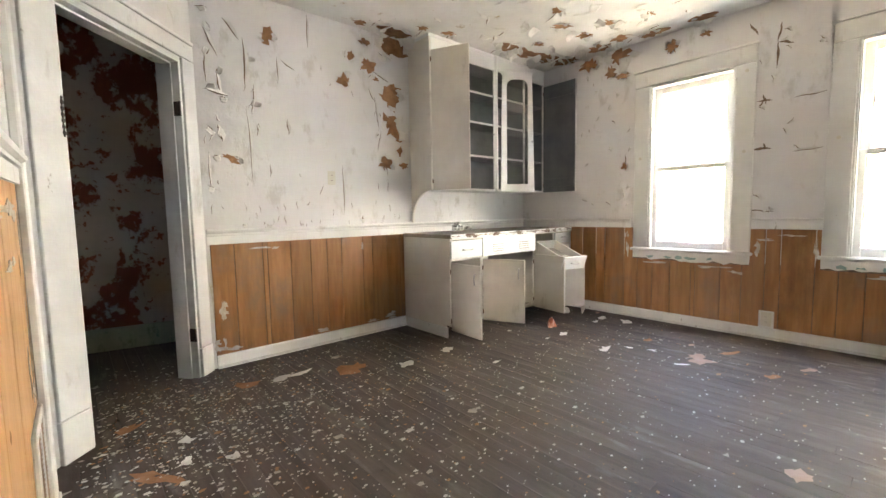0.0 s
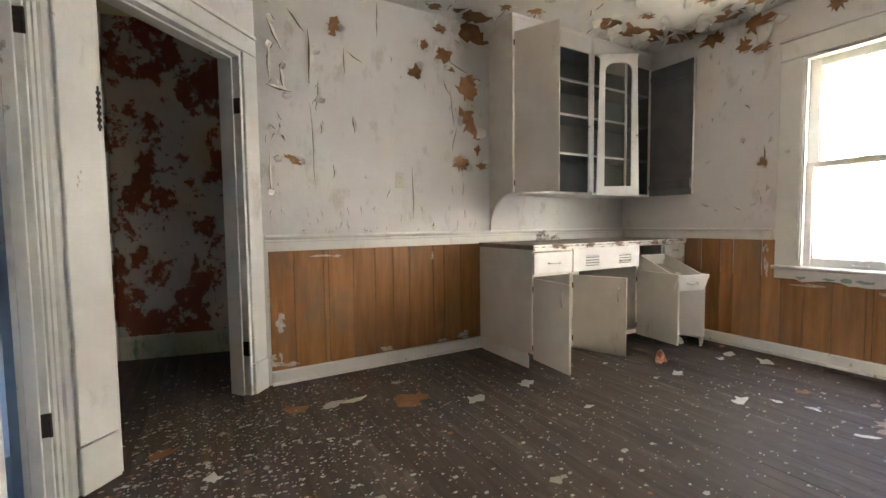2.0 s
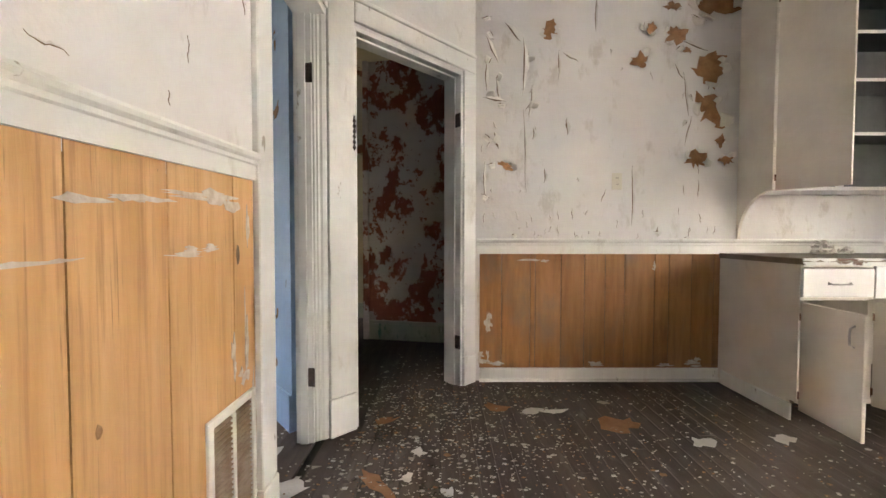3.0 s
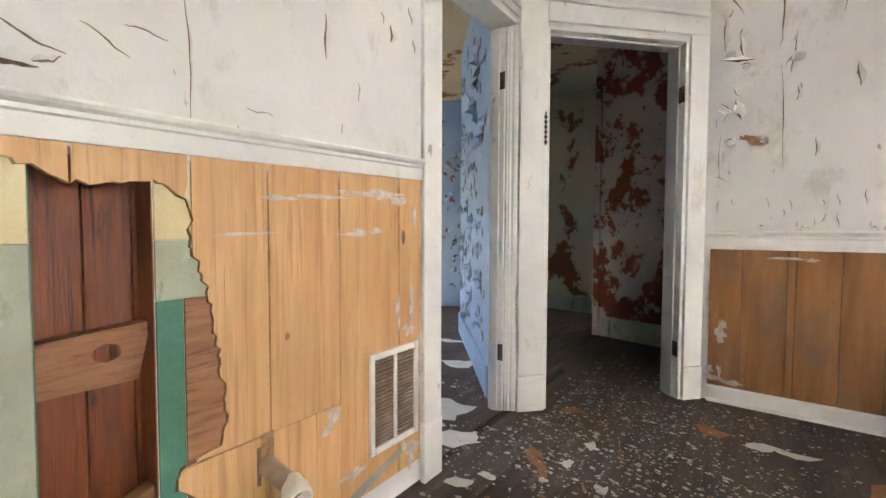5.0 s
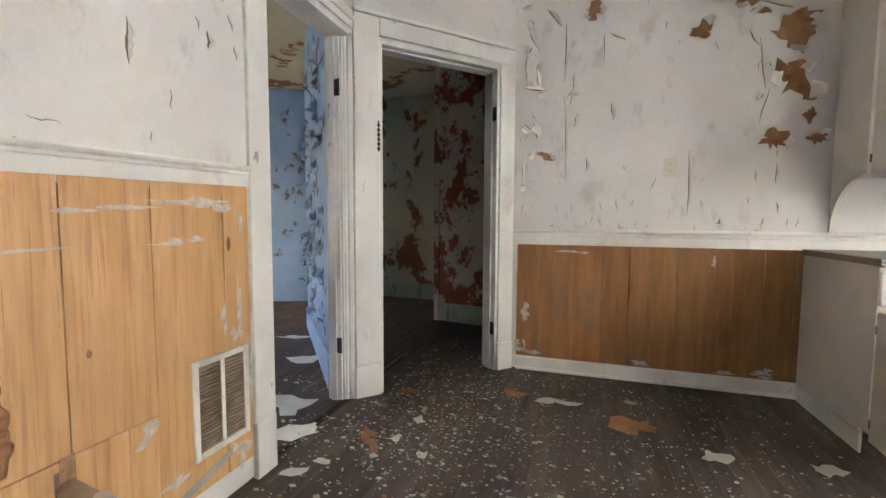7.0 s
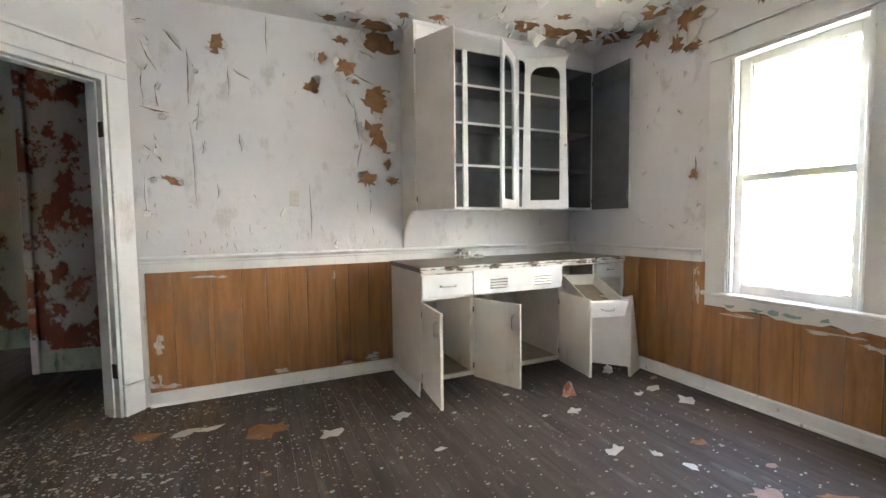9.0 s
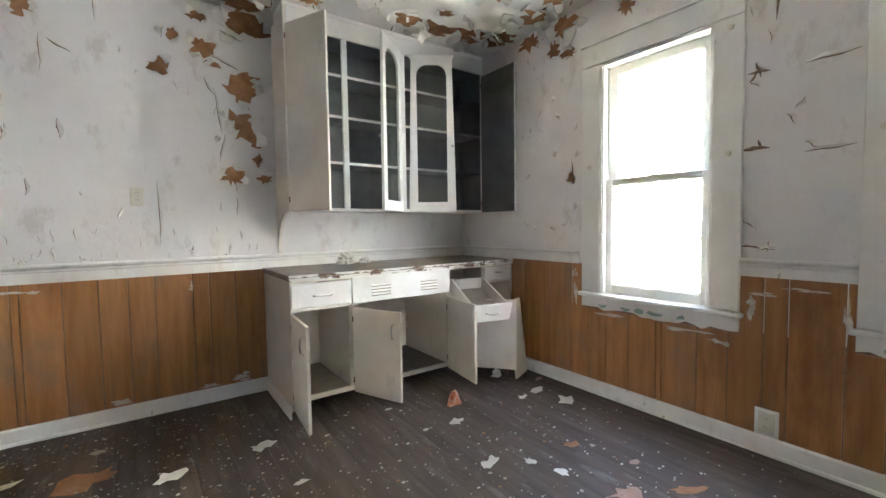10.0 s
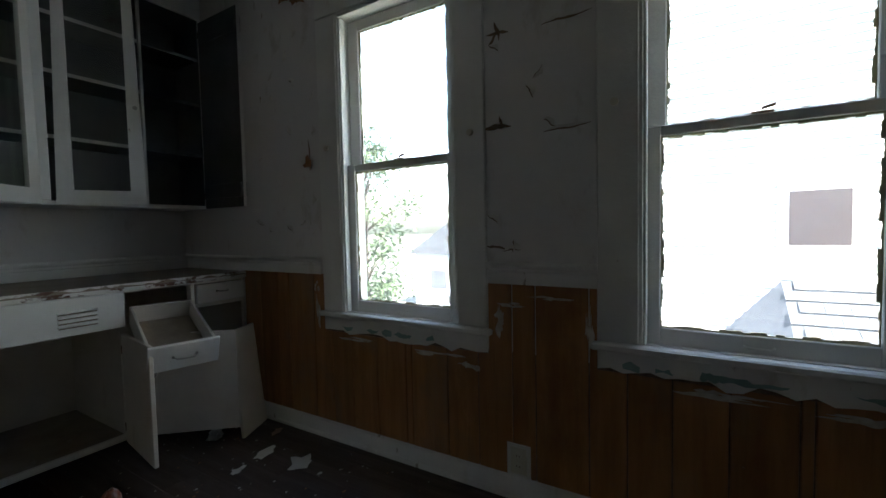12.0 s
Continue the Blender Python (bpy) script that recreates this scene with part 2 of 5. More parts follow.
def prism(pts, axis, a, b, bm=None, m=None):
    """Extrude a 2D outline along an axis from a to b: axis x takes (y, z), y takes (x, z), z takes (x, y)."""
    bm = bm or bmesh.new()

    def at(p, d):
        v = {"x": (d, p[0], p[1]), "y": (p[0], d, p[1]), "z": (p[0], p[1], d)}[axis]
        return m @ Vector(v) if m is not None else Vector(v)
    lo, hi = [bm.verts.new(at(p, a)) for p in pts], [bm.verts.new(at(p, b)) for p in pts]
    faces = [bm.faces.new(lo), bm.faces.new(hi)]
    for k in range(len(pts)):
        q = (k + 1) % len(pts)
        faces.append(bm.faces.new((lo[k], lo[q], hi[q], hi[k])))
    bmesh.ops.recalc_face_normals(bm, faces=faces)
    return bm


def tube(bm, pts, r, sides=10):
    """A round bar along a line of points."""
    rings = []
    for k, p in enumerate(pts):
        p = Vector(p)
        d = (Vector(pts[min(k + 1, len(pts) - 1)]) - Vector(pts[max(k - 1, 0)])).normalized()
        a = d.orthogonal().normalized()
        b = d.cross(a)
        rk = r[k] if isinstance(r, (list, tuple)) else r
        rings.append([bm.verts.new(p + rk * (math.cos(2 * math.pi * j / sides) * a + math.sin(2 * math.pi * j / sides) * b)) for j in range(sides)])
    for r0, r1 in zip(rings, rings[1:]):
        for j in range(sides):
            f = bm.faces.new((r0[j], r0[(j + 1) % sides], r1[(j + 1) % sides], r1[j]))
            f.smooth = True
    bm.faces.new(rings[0][::-1]), bm.faces.new(rings[-1])
    return bm


def mesh_of(name, bm, material):
    me = bpy.data.meshes.new(name)
    bm.to_mesh(me)
    bm.free()
    me.materials.append(material)
    return me


def part(name, bm, material, parent, label="", m=None):
    """Link a bmesh as one mesh object under a thing or a part."""
    ob = new(name, mesh_of(name, bm, material))
    ob.parent = parent
    if m is not None:
        ob.matrix_basis = m
    return tagged(ob, label)


def thing(name, label, category, m=None, group=""):
    ob = new(name)
    if m is not None:
        ob.matrix_basis = m
    return tagged(ob, label, category, group)


def structure(name, bm, material, label="", category=""):
    return tagged(new(name, mesh_of(name, bm, material)), label, category, kind="structure")


def blob(rng, n, rx, ry, rough=0.3):
    """An uneven closed outline round the origin."""
    return [((1 + rng.uniform(-rough, rough)) * rx * math.cos(2 * math.pi * k / n), (1 + rng.uniform(-rough, rough)) * ry * math.sin(2 * math.pi * k / n)) for k in range(n)]


def chip(rng, rx, ry, lift):
    """A curled flake of paint lying in the xy plane, thin, with an uneven outline."""
    bm = bmesh.new()
    out = blob(rng, 13, rx, ry, 0.5)
    ang = rng.uniform(0, 6.28)

    def up(x, y):
        s = (x * math.cos(ang) + y * math.sin(ang)) / max(rx, ry)
        return lift * max(0.0, s) ** 2
    for z0, flip in ((0.0015, False), (0.0, True)):
        c = bm.verts.new((0, 0, z0 + up(0, 0)))
        inner = [bm.verts.new((x * 0.55, y * 0.55, z0 + up(x * 0.55, y * 0.55))) for x, y in out]
        rim = [bm.verts.new((x, y, z0 + up(x, y))) for x, y in out]
        n = len(out)
        for k in range(n):
            q = (k + 1) % n
            fs = [(c, inner[k], inner[q]), (inner[k], rim[k], rim[q], inner[q])]
            for f in fs:
                bm.faces.new(f[::-1] if flip else f)
    return bm


# ---- large structure ----
WX, EX, NY, SY, CZ = -0.15, 4.21, 4.2, -1.1, 2.70
ax, ay, bx_, by_ = WX - 0.005, 3.355, 0.645, NY
DL = math.hypot(bx_ - ax, by_ - ay)
DIAG = Matrix.Translation((ax, ay, 0)) @ Matrix.Rotation(math.atan2(by_ - ay, bx_ - ax), 4, "Z")

bm = bx(-4.0, -1.4, -0.12, 4.45, 7.8, -0.02)
floor = structure("floor", bm, M_GAP, "worn bare wooden strip floor covered in paint chips", "floor")
bm = bmesh.new()
box(bm, WX - 0.14, SY - 0.1, CZ, EX + 0.16, 4.35, CZ + 0.1)
ceiling = structure("ceiling", bm, M_CEIL, "white painted ceiling with badly peeling paint", "ceiling")
structure("ceiling_back_rooms", box(bx(-4.0, 2.3, CZ, -0.29, 7.9, CZ + 0.12), -0.29, 4.35, CZ, 1.9, 7.9, CZ + 0.12), M_YRED, "yellowed peeling plaster ceiling of the back rooms", "ceiling")
wall_north = structure("wall_north", bx(0.55, NY, 0, EX + 0.16, NY + 0.14, CZ), M_WALL, "white painted plaster wall with cracked peeling paint", "wall")
wall_south = structure("wall_south", bx(WX - 0.14, SY - 0.14, 0, EX + 0.16, SY, CZ), M_WALL, "plain white painted plaster wall", "wall")
W1, W2 = (1.965, 2.665), (0.535, 1.240)
WZ0, WZ1 = 0.715, 2.25
bm = bmesh.new()
box(bm, EX, SY - 0.14, 0, EX + 0.16, NY + 0.14, WZ0)
box(bm, EX, SY - 0.14, WZ1, EX + 0.16, NY + 0.14, CZ)
for y0, y1 in ((SY - 0.14, W2[0]), (W2[1], W1[0]), (W1[1], NY + 0.14)):
    box(bm, EX, y0, WZ0, EX + 0.16, y1, WZ1)
wall_east = structure("wall_east", bm, M_WALL, "white painted plaster wall with two sash windows", "wall")
D1 = (2.645, 3.318)
DH = 2.10
bm = bmesh.new()
box(bm, WX - 0.14, SY - 0.14, 1.15, WX, D1[0], CZ)
box(bm, WX - 0.14, D1[0], DH, WX, ay, CZ)
box(bm, WX - 0.14, D1[1], 0, WX - 0.065, ay - 0.002, DH)
box(bm, WX - 0.14, SY - 0.14, 0, WX - 0.012, 1.44, 1.15)
box(bm, WX - 0.14, 1.635, 0, WX - 0.012, D1[0], 1.15)
box(bm, WX - 0.14, 1.44, 0, WX - 0.012, 1.635, 0.36)
wall_west = structure("wall_west", bm, M_WALL, "white painted plaster wall above torn wood-grain panelling", "wall")
D2 = (0.163, 1.025)
bm = bmesh.new()
for s0, s1, z0, z1 in ((0.0, D2[0], 0, CZ), (D2[1], DL, 0, CZ), (D2[0], D2[1], DH, CZ)):
    box(bm, s0, 0, z0, s1, 0.14, z1, 0, DIAG)
wall_diagonal = structure("wall_diagonal", bm, M_WALL, "short slanting white wall with a doorway", "wall")

# back rooms
def long_wall(name, p, q, thick, material, label, z1=CZ):
    d = Vector((q[0] - p[0], q[1] - p[1]))
    m = Matrix.Translation((p[0], p[1], 0)) @ Matrix.Rotation(math.atan2(d.y, d.x), 4, "Z")
    ob = structure(name, bx(0, 0, 0, d.length, thick, z1, 0, m), material, label, "wall")
    bb = bmesh.new()
    side = -0.014 if thick > 0 else 0.002
    box(bb, 0.002, side, 0, d.length, side + 0.012, 0.16, 0.003, m)
    box(bb, 0.002, side - 0.004, 0.16, d.length, side + 0.012, 0.19, 0.004, m)
    return ob, structure("baseboard_" + name, bb, material if material is M_BLUE else M_SAGE, "old painted baseboard", "baseboard")


long_wall("wall_blue_side", (-0.36, 3.42), (-1.44, 4.70), -0.10, M_BLUE, "light blue wall with flaking paint")
long_wall("wall_blue_far", (-3.9, 5.08), (-1.8, 6.05), 0.10, M_BLUE, "light blue wall with flaking paint")
long_wall("wall_hall_partition", (-0.30, 5.40), (1.7, 4.98), 0.10, M_RED, "whitewashed wall with large patches of bare red plaster")
structure("trim_hall_corner", bx(-0.355, 5.365, 0, -0.302, 5.50, CZ, 0.006), M_RED, "old painted corner board", "corner board")
long_wall("wall_hall_side", (-2.1, 6.52), (-0.1, 6.42), 0.10, M_YRED, "yellowed wall with bare brown patches")
long_wall("wall_hall_far", (-3.2, 7.2), (1.8, 7.2), 0.62, M_YRED, "yellowed wall with bare brown patches")
# unseen wall, added to hold back the blue room's light from the hall
long_wall("wall_hall_left", (-1.62, 5.25), (-1.83, 6.10), -0.08, M_YRED, "yellowed wall with bare brown patches")
structure("wall_hall_east", bx(1.7, 4.35, 0, 1.8, 7.2, CZ), M_RED, "red plaster wall", "wall")
structure("wall_blue_west", box(box(box(bx(-4.0, 2.4, 0, -3.9, 7.8, 0.8), -4.0, 2.4, 1.7, -3.9, 7.8, CZ), -4.0, 3.6, 0.8, -3.9, 7.8, 1.7), -4.0, 2.4, 0.8, -3.9, 3.05, 1.7), M_BLUE, "blue wall with a window", "wall")
structure("wall_blue_south", bx(-4.0, 2.3, 0, -0.28, 2.4, CZ), M_BLUE, "blue plaster wall", "wall")


def casing_board(bm, x0, y0, z0, x1, y1, z1):
    box(bm, x0, y0, z0, x1, y1, z1, 0.004)


# ---- trim: rails, baseboards, door casings ----
def rail_profile(h):
    return [(0, 0), (0.012, 0), (0.012, h * 0.55), (0.018, h * 0.6), (0.018, h * 0.72), (0.03, h * 0.8), (0.034, h * 0.9), (0.03, h), (0, h)]


def rail(name, p, q, z, h, label, rise=0.0):
    d = Vector((q[0] - p[0], q[1] - p[1]))
    m = Matrix.Translation((p[0], p[1], z)) @ Matrix.Rotation(math.atan2(d.y, d.x), 4, "Z") @ Matrix.Rotation(-rise, 4, "Y")
    bm = bmesh.new()
    prism([(-a, b) for a, b in rail_profile(h)], "x", 0, d.length, bm, m)
    return structure(name, bm, M_TRIM, label, "chair rail")


rail("trim_rail_north", (0.66, NY), (EX, NY), 0.895, 0.108, "white painted wooden chair rail along the wall")
rail("trim_rail_east_corner", (EX, NY - 0.04), (EX, 2.83), 0.907, 0.092, "white painted wooden chair rail beside the window")
rail("trim_rail_east_between", (EX, 1.825), (EX, 1.375), 0.907, 0.092, "white painted wooden chair rail between windows")
rail("trim_rail_east_end", (EX, 0.385), (EX, SY), 0.907, 0.092, "white painted wooden chair rail beside the window")
rail("trim_rail_west", (WX, SY), (WX, 2.53), 1.083, 0.078, "white painted wooden chair rail above torn panelling", 0.0288)


def baseboard(name, p, q, h=0.095, t=0.016, material=M_TRIM):
    d = Vector((q[0] - p[0], q[1] - p[1]))
    m = Matrix.Translation((p[0], p[1], 0)) @ Matrix.Rotation(math.atan2(d.y, d.x), 4, "Z")
    bm = bmesh.new()
    prism([(0, 0), (-t, 0), (-t, h - 0.012), (-t + 0.008, h), (0, h)], "x", 0, d.length, bm, m)
    prism([(-t, 0), (-t - 0.014, 0), (-t - 0.010, 0.012), (-t, 0.018)], "x", 0, d.length, bm, m)
    return structure(name, bm, material, "scuffed white painted baseboard", "baseboard")


baseboard("baseboard_north", (0.68, NY), (2.44, NY))
baseboard("baseboard_east", (EX, 3.53), (EX, SY))
baseboard("baseboard_west", (WX, SY), (WX, 1.30))

# door casings of the slanting wall
c2 = bmesh.new()
casing_board(c2, 0.004, -0.020, 0.20, D2[0] - 0.004, 0, DH + 0.125)
casing_board(c2, 0.002, -0.025, 0.0, D2[0] - 0.002, 0, 0.198)
casing_board(c2, D2[1] + 0.004, -0.020, 0.20, DL - 0.012, 0, DH + 0.02)
casing_board(c2, D2[1] + 0.002, -0.025, 0.0, DL - 0.010, 0, 0.198)
casing_board(c2, D2[0] - 0.003, -0.020, DH + 0.022, DL - 0.012, 0, DH + 0.125)
casing_board(c2, 0.004, -0.026, DH + 0.127, DL - 0.012, 0, DH + 0.150)
c2.transform(DIAG)
structure("trim_door_casing_slanting", c2, M_TRIM, "chipped white painted door casing", "door casing")
j2 = bmesh.new()
for s0, s1 in ((D2[0] - 0.003, D2[0] + 0.018), (D2[1] - 0.018, D2[1] + 0.003)):
    box(j2, s0, -0.006, 0, s1, 0.146, DH, 0.002)
box(j2, D2[0], -0.006, DH - 0.018, D2[1], 0.146, DH + 0.003, 0.002)
for s0, s1 in ((D2[0] + 0.018, D2[0] + 0.030), (D2[1] - 0.030, D2[1] - 0.018)):
    box(j2, s0, 0.04, 0, s1, 0.10, DH - 0.018, 0.002)
box(j2, D2[0] + 0.03, 0.04, DH - 0.03, D2[1] - 0.03, 0.10, DH - 0.018, 0.002)
j2.transform(DIAG)
structure("trim_door_jamb_slanting", j2, M_TRIM, "white painted door jamb without its door", "door jamb")
c1 = bmesh.new()
casing_board(c1, WX, 2.530, 0.24, WX + 0.022, 2.640, DH + 0.155)
casing_board(c1, WX, 2.528, 0.0, WX + 0.028, 2.642, 0.238)
moulding = [(WX - 0.064, D1[1] + 0.036), (WX - 0.064, D1[1] + 0.004), (WX - 0.052, D1[1] + 0.002), (WX - 0.044, D1[1] + 0.010), (WX - 0.038, D1[1] + 0.009), (WX - 0.030, D1[1] + 0.020), (WX - 0.018, D1[1] + 0.021), (WX - 0.004, D1[1] + 0.031), (WX - 0.004, D1[1] + 0.036)]
prism(moulding, "z", 0, DH + 0.02, c1)
casing_board(c1, WX, 2.641, DH + 0.022, WX + 0.014, ay - 0.014, DH + 0.125)
casing_board(c1, WX + 0.0142, 2.641, DH + 0.060, WX + 0.026, ay - 0.020, DH + 0.090)
structure("trim_door_casing_west", c1, M_TRIM, "chipped white painted door casing", "door casing")
j1 = bmesh.new()
box(j1, WX - 0.146, D1[0] - 0.003, 0, WX + 0.005, D1[0] + 0.018, DH, 0.002)
box(j1, WX - 0.146, D1[1] - 0.016, 0, WX - 0.060, D1[1] + 0.001, DH, 0.002)
box(j1, WX - 0.146, D1[0], DH - 0.018, WX + 0.005, D1[1], DH + 0.003, 0.002)
box(j1, WX - 0.125, D1[1] - 0.028, 0, WX - 0.085, D1[1] - 0.016, DH - 0.02, 0.003)
structure("trim_door_jamb_west", j1, M_TRIM, "white painted door jamb without its door", "door jamb")


def hinge(m):
    """A dark leaf left on a jamb with its knuckle."""
    h = thing("door_hinge", "dark rusty hinge leaf still screwed to a door jamb", "hinge", m, "hinges on the door jambs")
    part("hinge_leaf", bx(-0.02, -0.003, -0.045, 0.02, 0.003, 0.045, 0.001), M_HINGE, h)
    part("knuckle", tube(bmesh.new(), [(0.022, -0.004, -0.045), (0.022, -0.004, 0.045)], 0.006, 8), M_HINGE, h)
    return h


for z in (0.30, 1.79):
    hinge(DIAG @ pose(D2[1] - 0.022, 0.018, z, 0, 0, -90))
for z in (0.33, 1.80):
    hinge(pose(WX - 0.080, D1[1] - 0.018, z))
sp = thing("strike_plate", "row of dark worn latch marks on a door casing", "latch plate", DIAG @ pose(D2[0] - 0.012, -0.022, 1.55))
part("plate", bx(-0.004, -0.003, -0.09, 0.004, 0.001, 0.09, 0.001), M_HINGE, sp)
for k in range(6):
    part("notch", bx(-0.010, -0.005, -0.08 + k * 0.027, 0.008, -0.001, -0.066 + k * 0.027, 0.001), M_HINGE, sp)


# ---- windows ----
def sash(win, name, x0, x1, y0, y1, z0, z1, bottom, top):
    st = 0.066 if name == "upper_sash" else 0.052
    f = bmesh.new()
    box(f, x0, y0, z0, x1, y0 + st, z1, 0.003)
    box(f, x0, y1 - st, z0, x1, y1, z1, 0.003)
    box(f, x0, y0 + st, z0, x1, y1 - st, z0 + bottom, 0.003)
    box(f, x0, y0 + st, z1 - top, x1, y1 - st, z1, 0.003)
    fr = part(name, f, M_TRIM, win)
    xc = (x0 + x1) / 2
    g = part("pane", bx(xc - 0.002, y0 + st - 0.004, z0 + bottom - 0.004, xc + 0.002, y1 - st + 0.004, z1 - top + 0.004), M_PANE, fr)
    g.visible_shadow = False
    rng = random.Random(int(y0 * 1000 + z0 * 100))
    pt = bmesh.new()
    a0, a1, b0, b1 = y0 + st, y1 - st, z0 + bottom, z1 - top

    def ragged(p, q, inward):
        n = 26
        for k in range(n):
            u0, u1 = k / n, (k + 1) / n
            w = rng.uniform(0.003, 0.013)
            pa = [p[0] + (q[0] - p[0]) * u0, p[1] + (q[1] - p[1]) * u0]
            pb = [p[0] + (q[0] - p[0]) * u1, p[1] + (q[1] - p[1]) * u1]
            ys, zs = sorted((pa[0], pb[0] + inward[0] * w)), sorted((pa[1], pb[1] + inward[1] * w))
            if inward[0]:
                box(pt, xc - 0.006, min(pa[0], pa[0] + inward[0] * w), pa[1], xc - 0.002, max(pa[0], pa[0] + inward[0] * w), pb[1])
            else:
                box(pt, xc - 0.006, pa[0], min(pa[1], pa[1] + inward[1] * w), xc - 0.002, pb[0], max(pa[1], pa[1] + inward[1] * w))
    ragged((a0, b0), (a0, b1), (1, 0))
    ragged((a1, b0), (a1, b1), (-1, 0))
    ragged((a0, b0), (a1, b0), (0, 1))
    ragged((a0, b1), (a1, b1), (0, -1))
    part("putty", pt, M_DIRTY, fr, "crumbling yellowed putty")


def window(name, y0, y1):
    win = tagged(new(name), "white painted double-hung sash window in a wide casing", "window", kind="structure")
    win.matrix_basis = Matrix.Identity(4)
    cw = 0.137
    c = bmesh.new()
    casing_board(c, EX - 0.022, y0 - cw, WZ0, EX, y0 + 0.004, WZ1 + 0.004)
    casing_board(c, EX - 0.022, y1 - 0.004, WZ0, EX, y1 + cw, WZ1 + 0.004)
    casing_board(c, EX - 0.024, y0 - cw, WZ1 + 0.006, EX, y1 + cw, WZ1 + 0.145)
    casing_board(c, EX - 0.034, y0 - cw - 0.012, WZ1 + 0.146, EX, y1 + cw + 0.012, WZ1 + 0.166)
    part("casing", c, M_TRIM, win)
    f = bmesh.new()
    for a, b in ((y0 - 0.002, y0 + 0.016), (y1 - 0.016, y1 + 0.002)):
        box(f, EX - 0.018, a, WZ0, EX + 0.16, b, WZ1, 0.002)
    box(f, EX - 0.018, y0 + 0.016, WZ1 - 0.016, EX + 0.16, y1 - 0.016, WZ1 + 0.002, 0.002)
    for a, b in ((y0 + 0.016, y0 + 0.028), (y1 - 0.028, y1 - 0.016)):
        box(f, EX - 0.012, a, WZ0, EX + 0.022, b, WZ1 - 0.016, 0.003)
    part("window_frame", f, M_TRIM, win)
    st = bmesh.new()
    box(st, EX - 0.042, y0 - cw - 0.02, WZ0 - 0.032, EX + 0.03, y1 + cw + 0.02, WZ0 - 0.004, 0.006)
    box(st, EX + 0.031, y0, WZ0 - 0.034, EX + 0.20, y1, WZ0 - 0.006, 0.004)
    part("window_sill", st, M_TRIM, win)
    rng = random.Random(int(y0 * 100))
    pts = [(y0 - cw, WZ0 - 0.036), (y1 + cw, WZ0 - 0.036)]
    n = 22
    for k in range(n + 1):
        pts.append((y1 + cw - (y1 - y0 + 2 * cw) * k / n, WZ0 - 0.105 + rng.uniform(-0.022, 0.012)))
    ap = prism(pts, "x", EX - 0.018, EX - 0.008)
    part("apron", ap, M_TRIM, win, "flaking white apron board")
    for k in range(7):
        yy = rng.uniform(y0 - 0.08, y1 + 0.06)
        out = [(a + yy, b + WZ0 - rng.uniform(0.075, 0.095)) for a, b in blob(rng, 9, rng.uniform(0.02, 0.06), 0.011, 0.4)]
        part("bare_patch", prism(out, "x", EX - 0.0195, EX - 0.017), M_TEAL, win, "teal underpaint showing")
    zm = 1.468
    sash(win, "upper_sash", EX + 0.062, EX + 0.094, y0 + 0.017, y1 - 0.017, zm - 0.018, WZ1 - 0.017, 0.036, 0.055)
    sash(win, "lower_sash", EX + 0.026, EX + 0.058, y0 + 0.017, y1 - 0.017, WZ0 - 0.003, zm + 0.018, 0.062, 0.036)
    yc = (y0 + y1) / 2
    lk = bx(EX + 0.028, yc - 0.03, zm + 0.018, EX + 0.056, yc + 0.03, zm + 0.026, 0.002)
    tube(lk, [(EX + 0.042, yc, zm + 0.026), (EX + 0.042, yc, zm + 0.036), (EX + 0.034, yc - 0.035, zm + 0.042)], 0.005, 8)
    part("sash_lock", lk, M_RUST, win, "rusty sash lock")
    lf = bmesh.new()
    tube(lf, [(EX + 0.026, yc - 0.04, WZ0 + 0.025), (EX + 0.012, yc - 0.03, WZ0 + 0.022), (EX + 0.012, yc + 0.03, WZ0 + 0.022), (EX + 0.026, yc + 0.04, WZ0 + 0.025)], 0.004, 6)
    part("sash_lift", lf, M_TRIM, win)
    for yy, zz in ((y0 - 0.075, 1.55), (y1 + 0.075, 1.58), (y0 - 0.075, 2.2)):
        kb = tube(bmesh.new(), [(EX - 0.022, yy, zz), (EX - 0.034, yy, zz)], 0.014, 12)
        part("bracket_stub", kb, M_PLASTIC, win, "small curtain bracket stub")
    return win


window("window_1", *W1)
window("window_2", *W2)


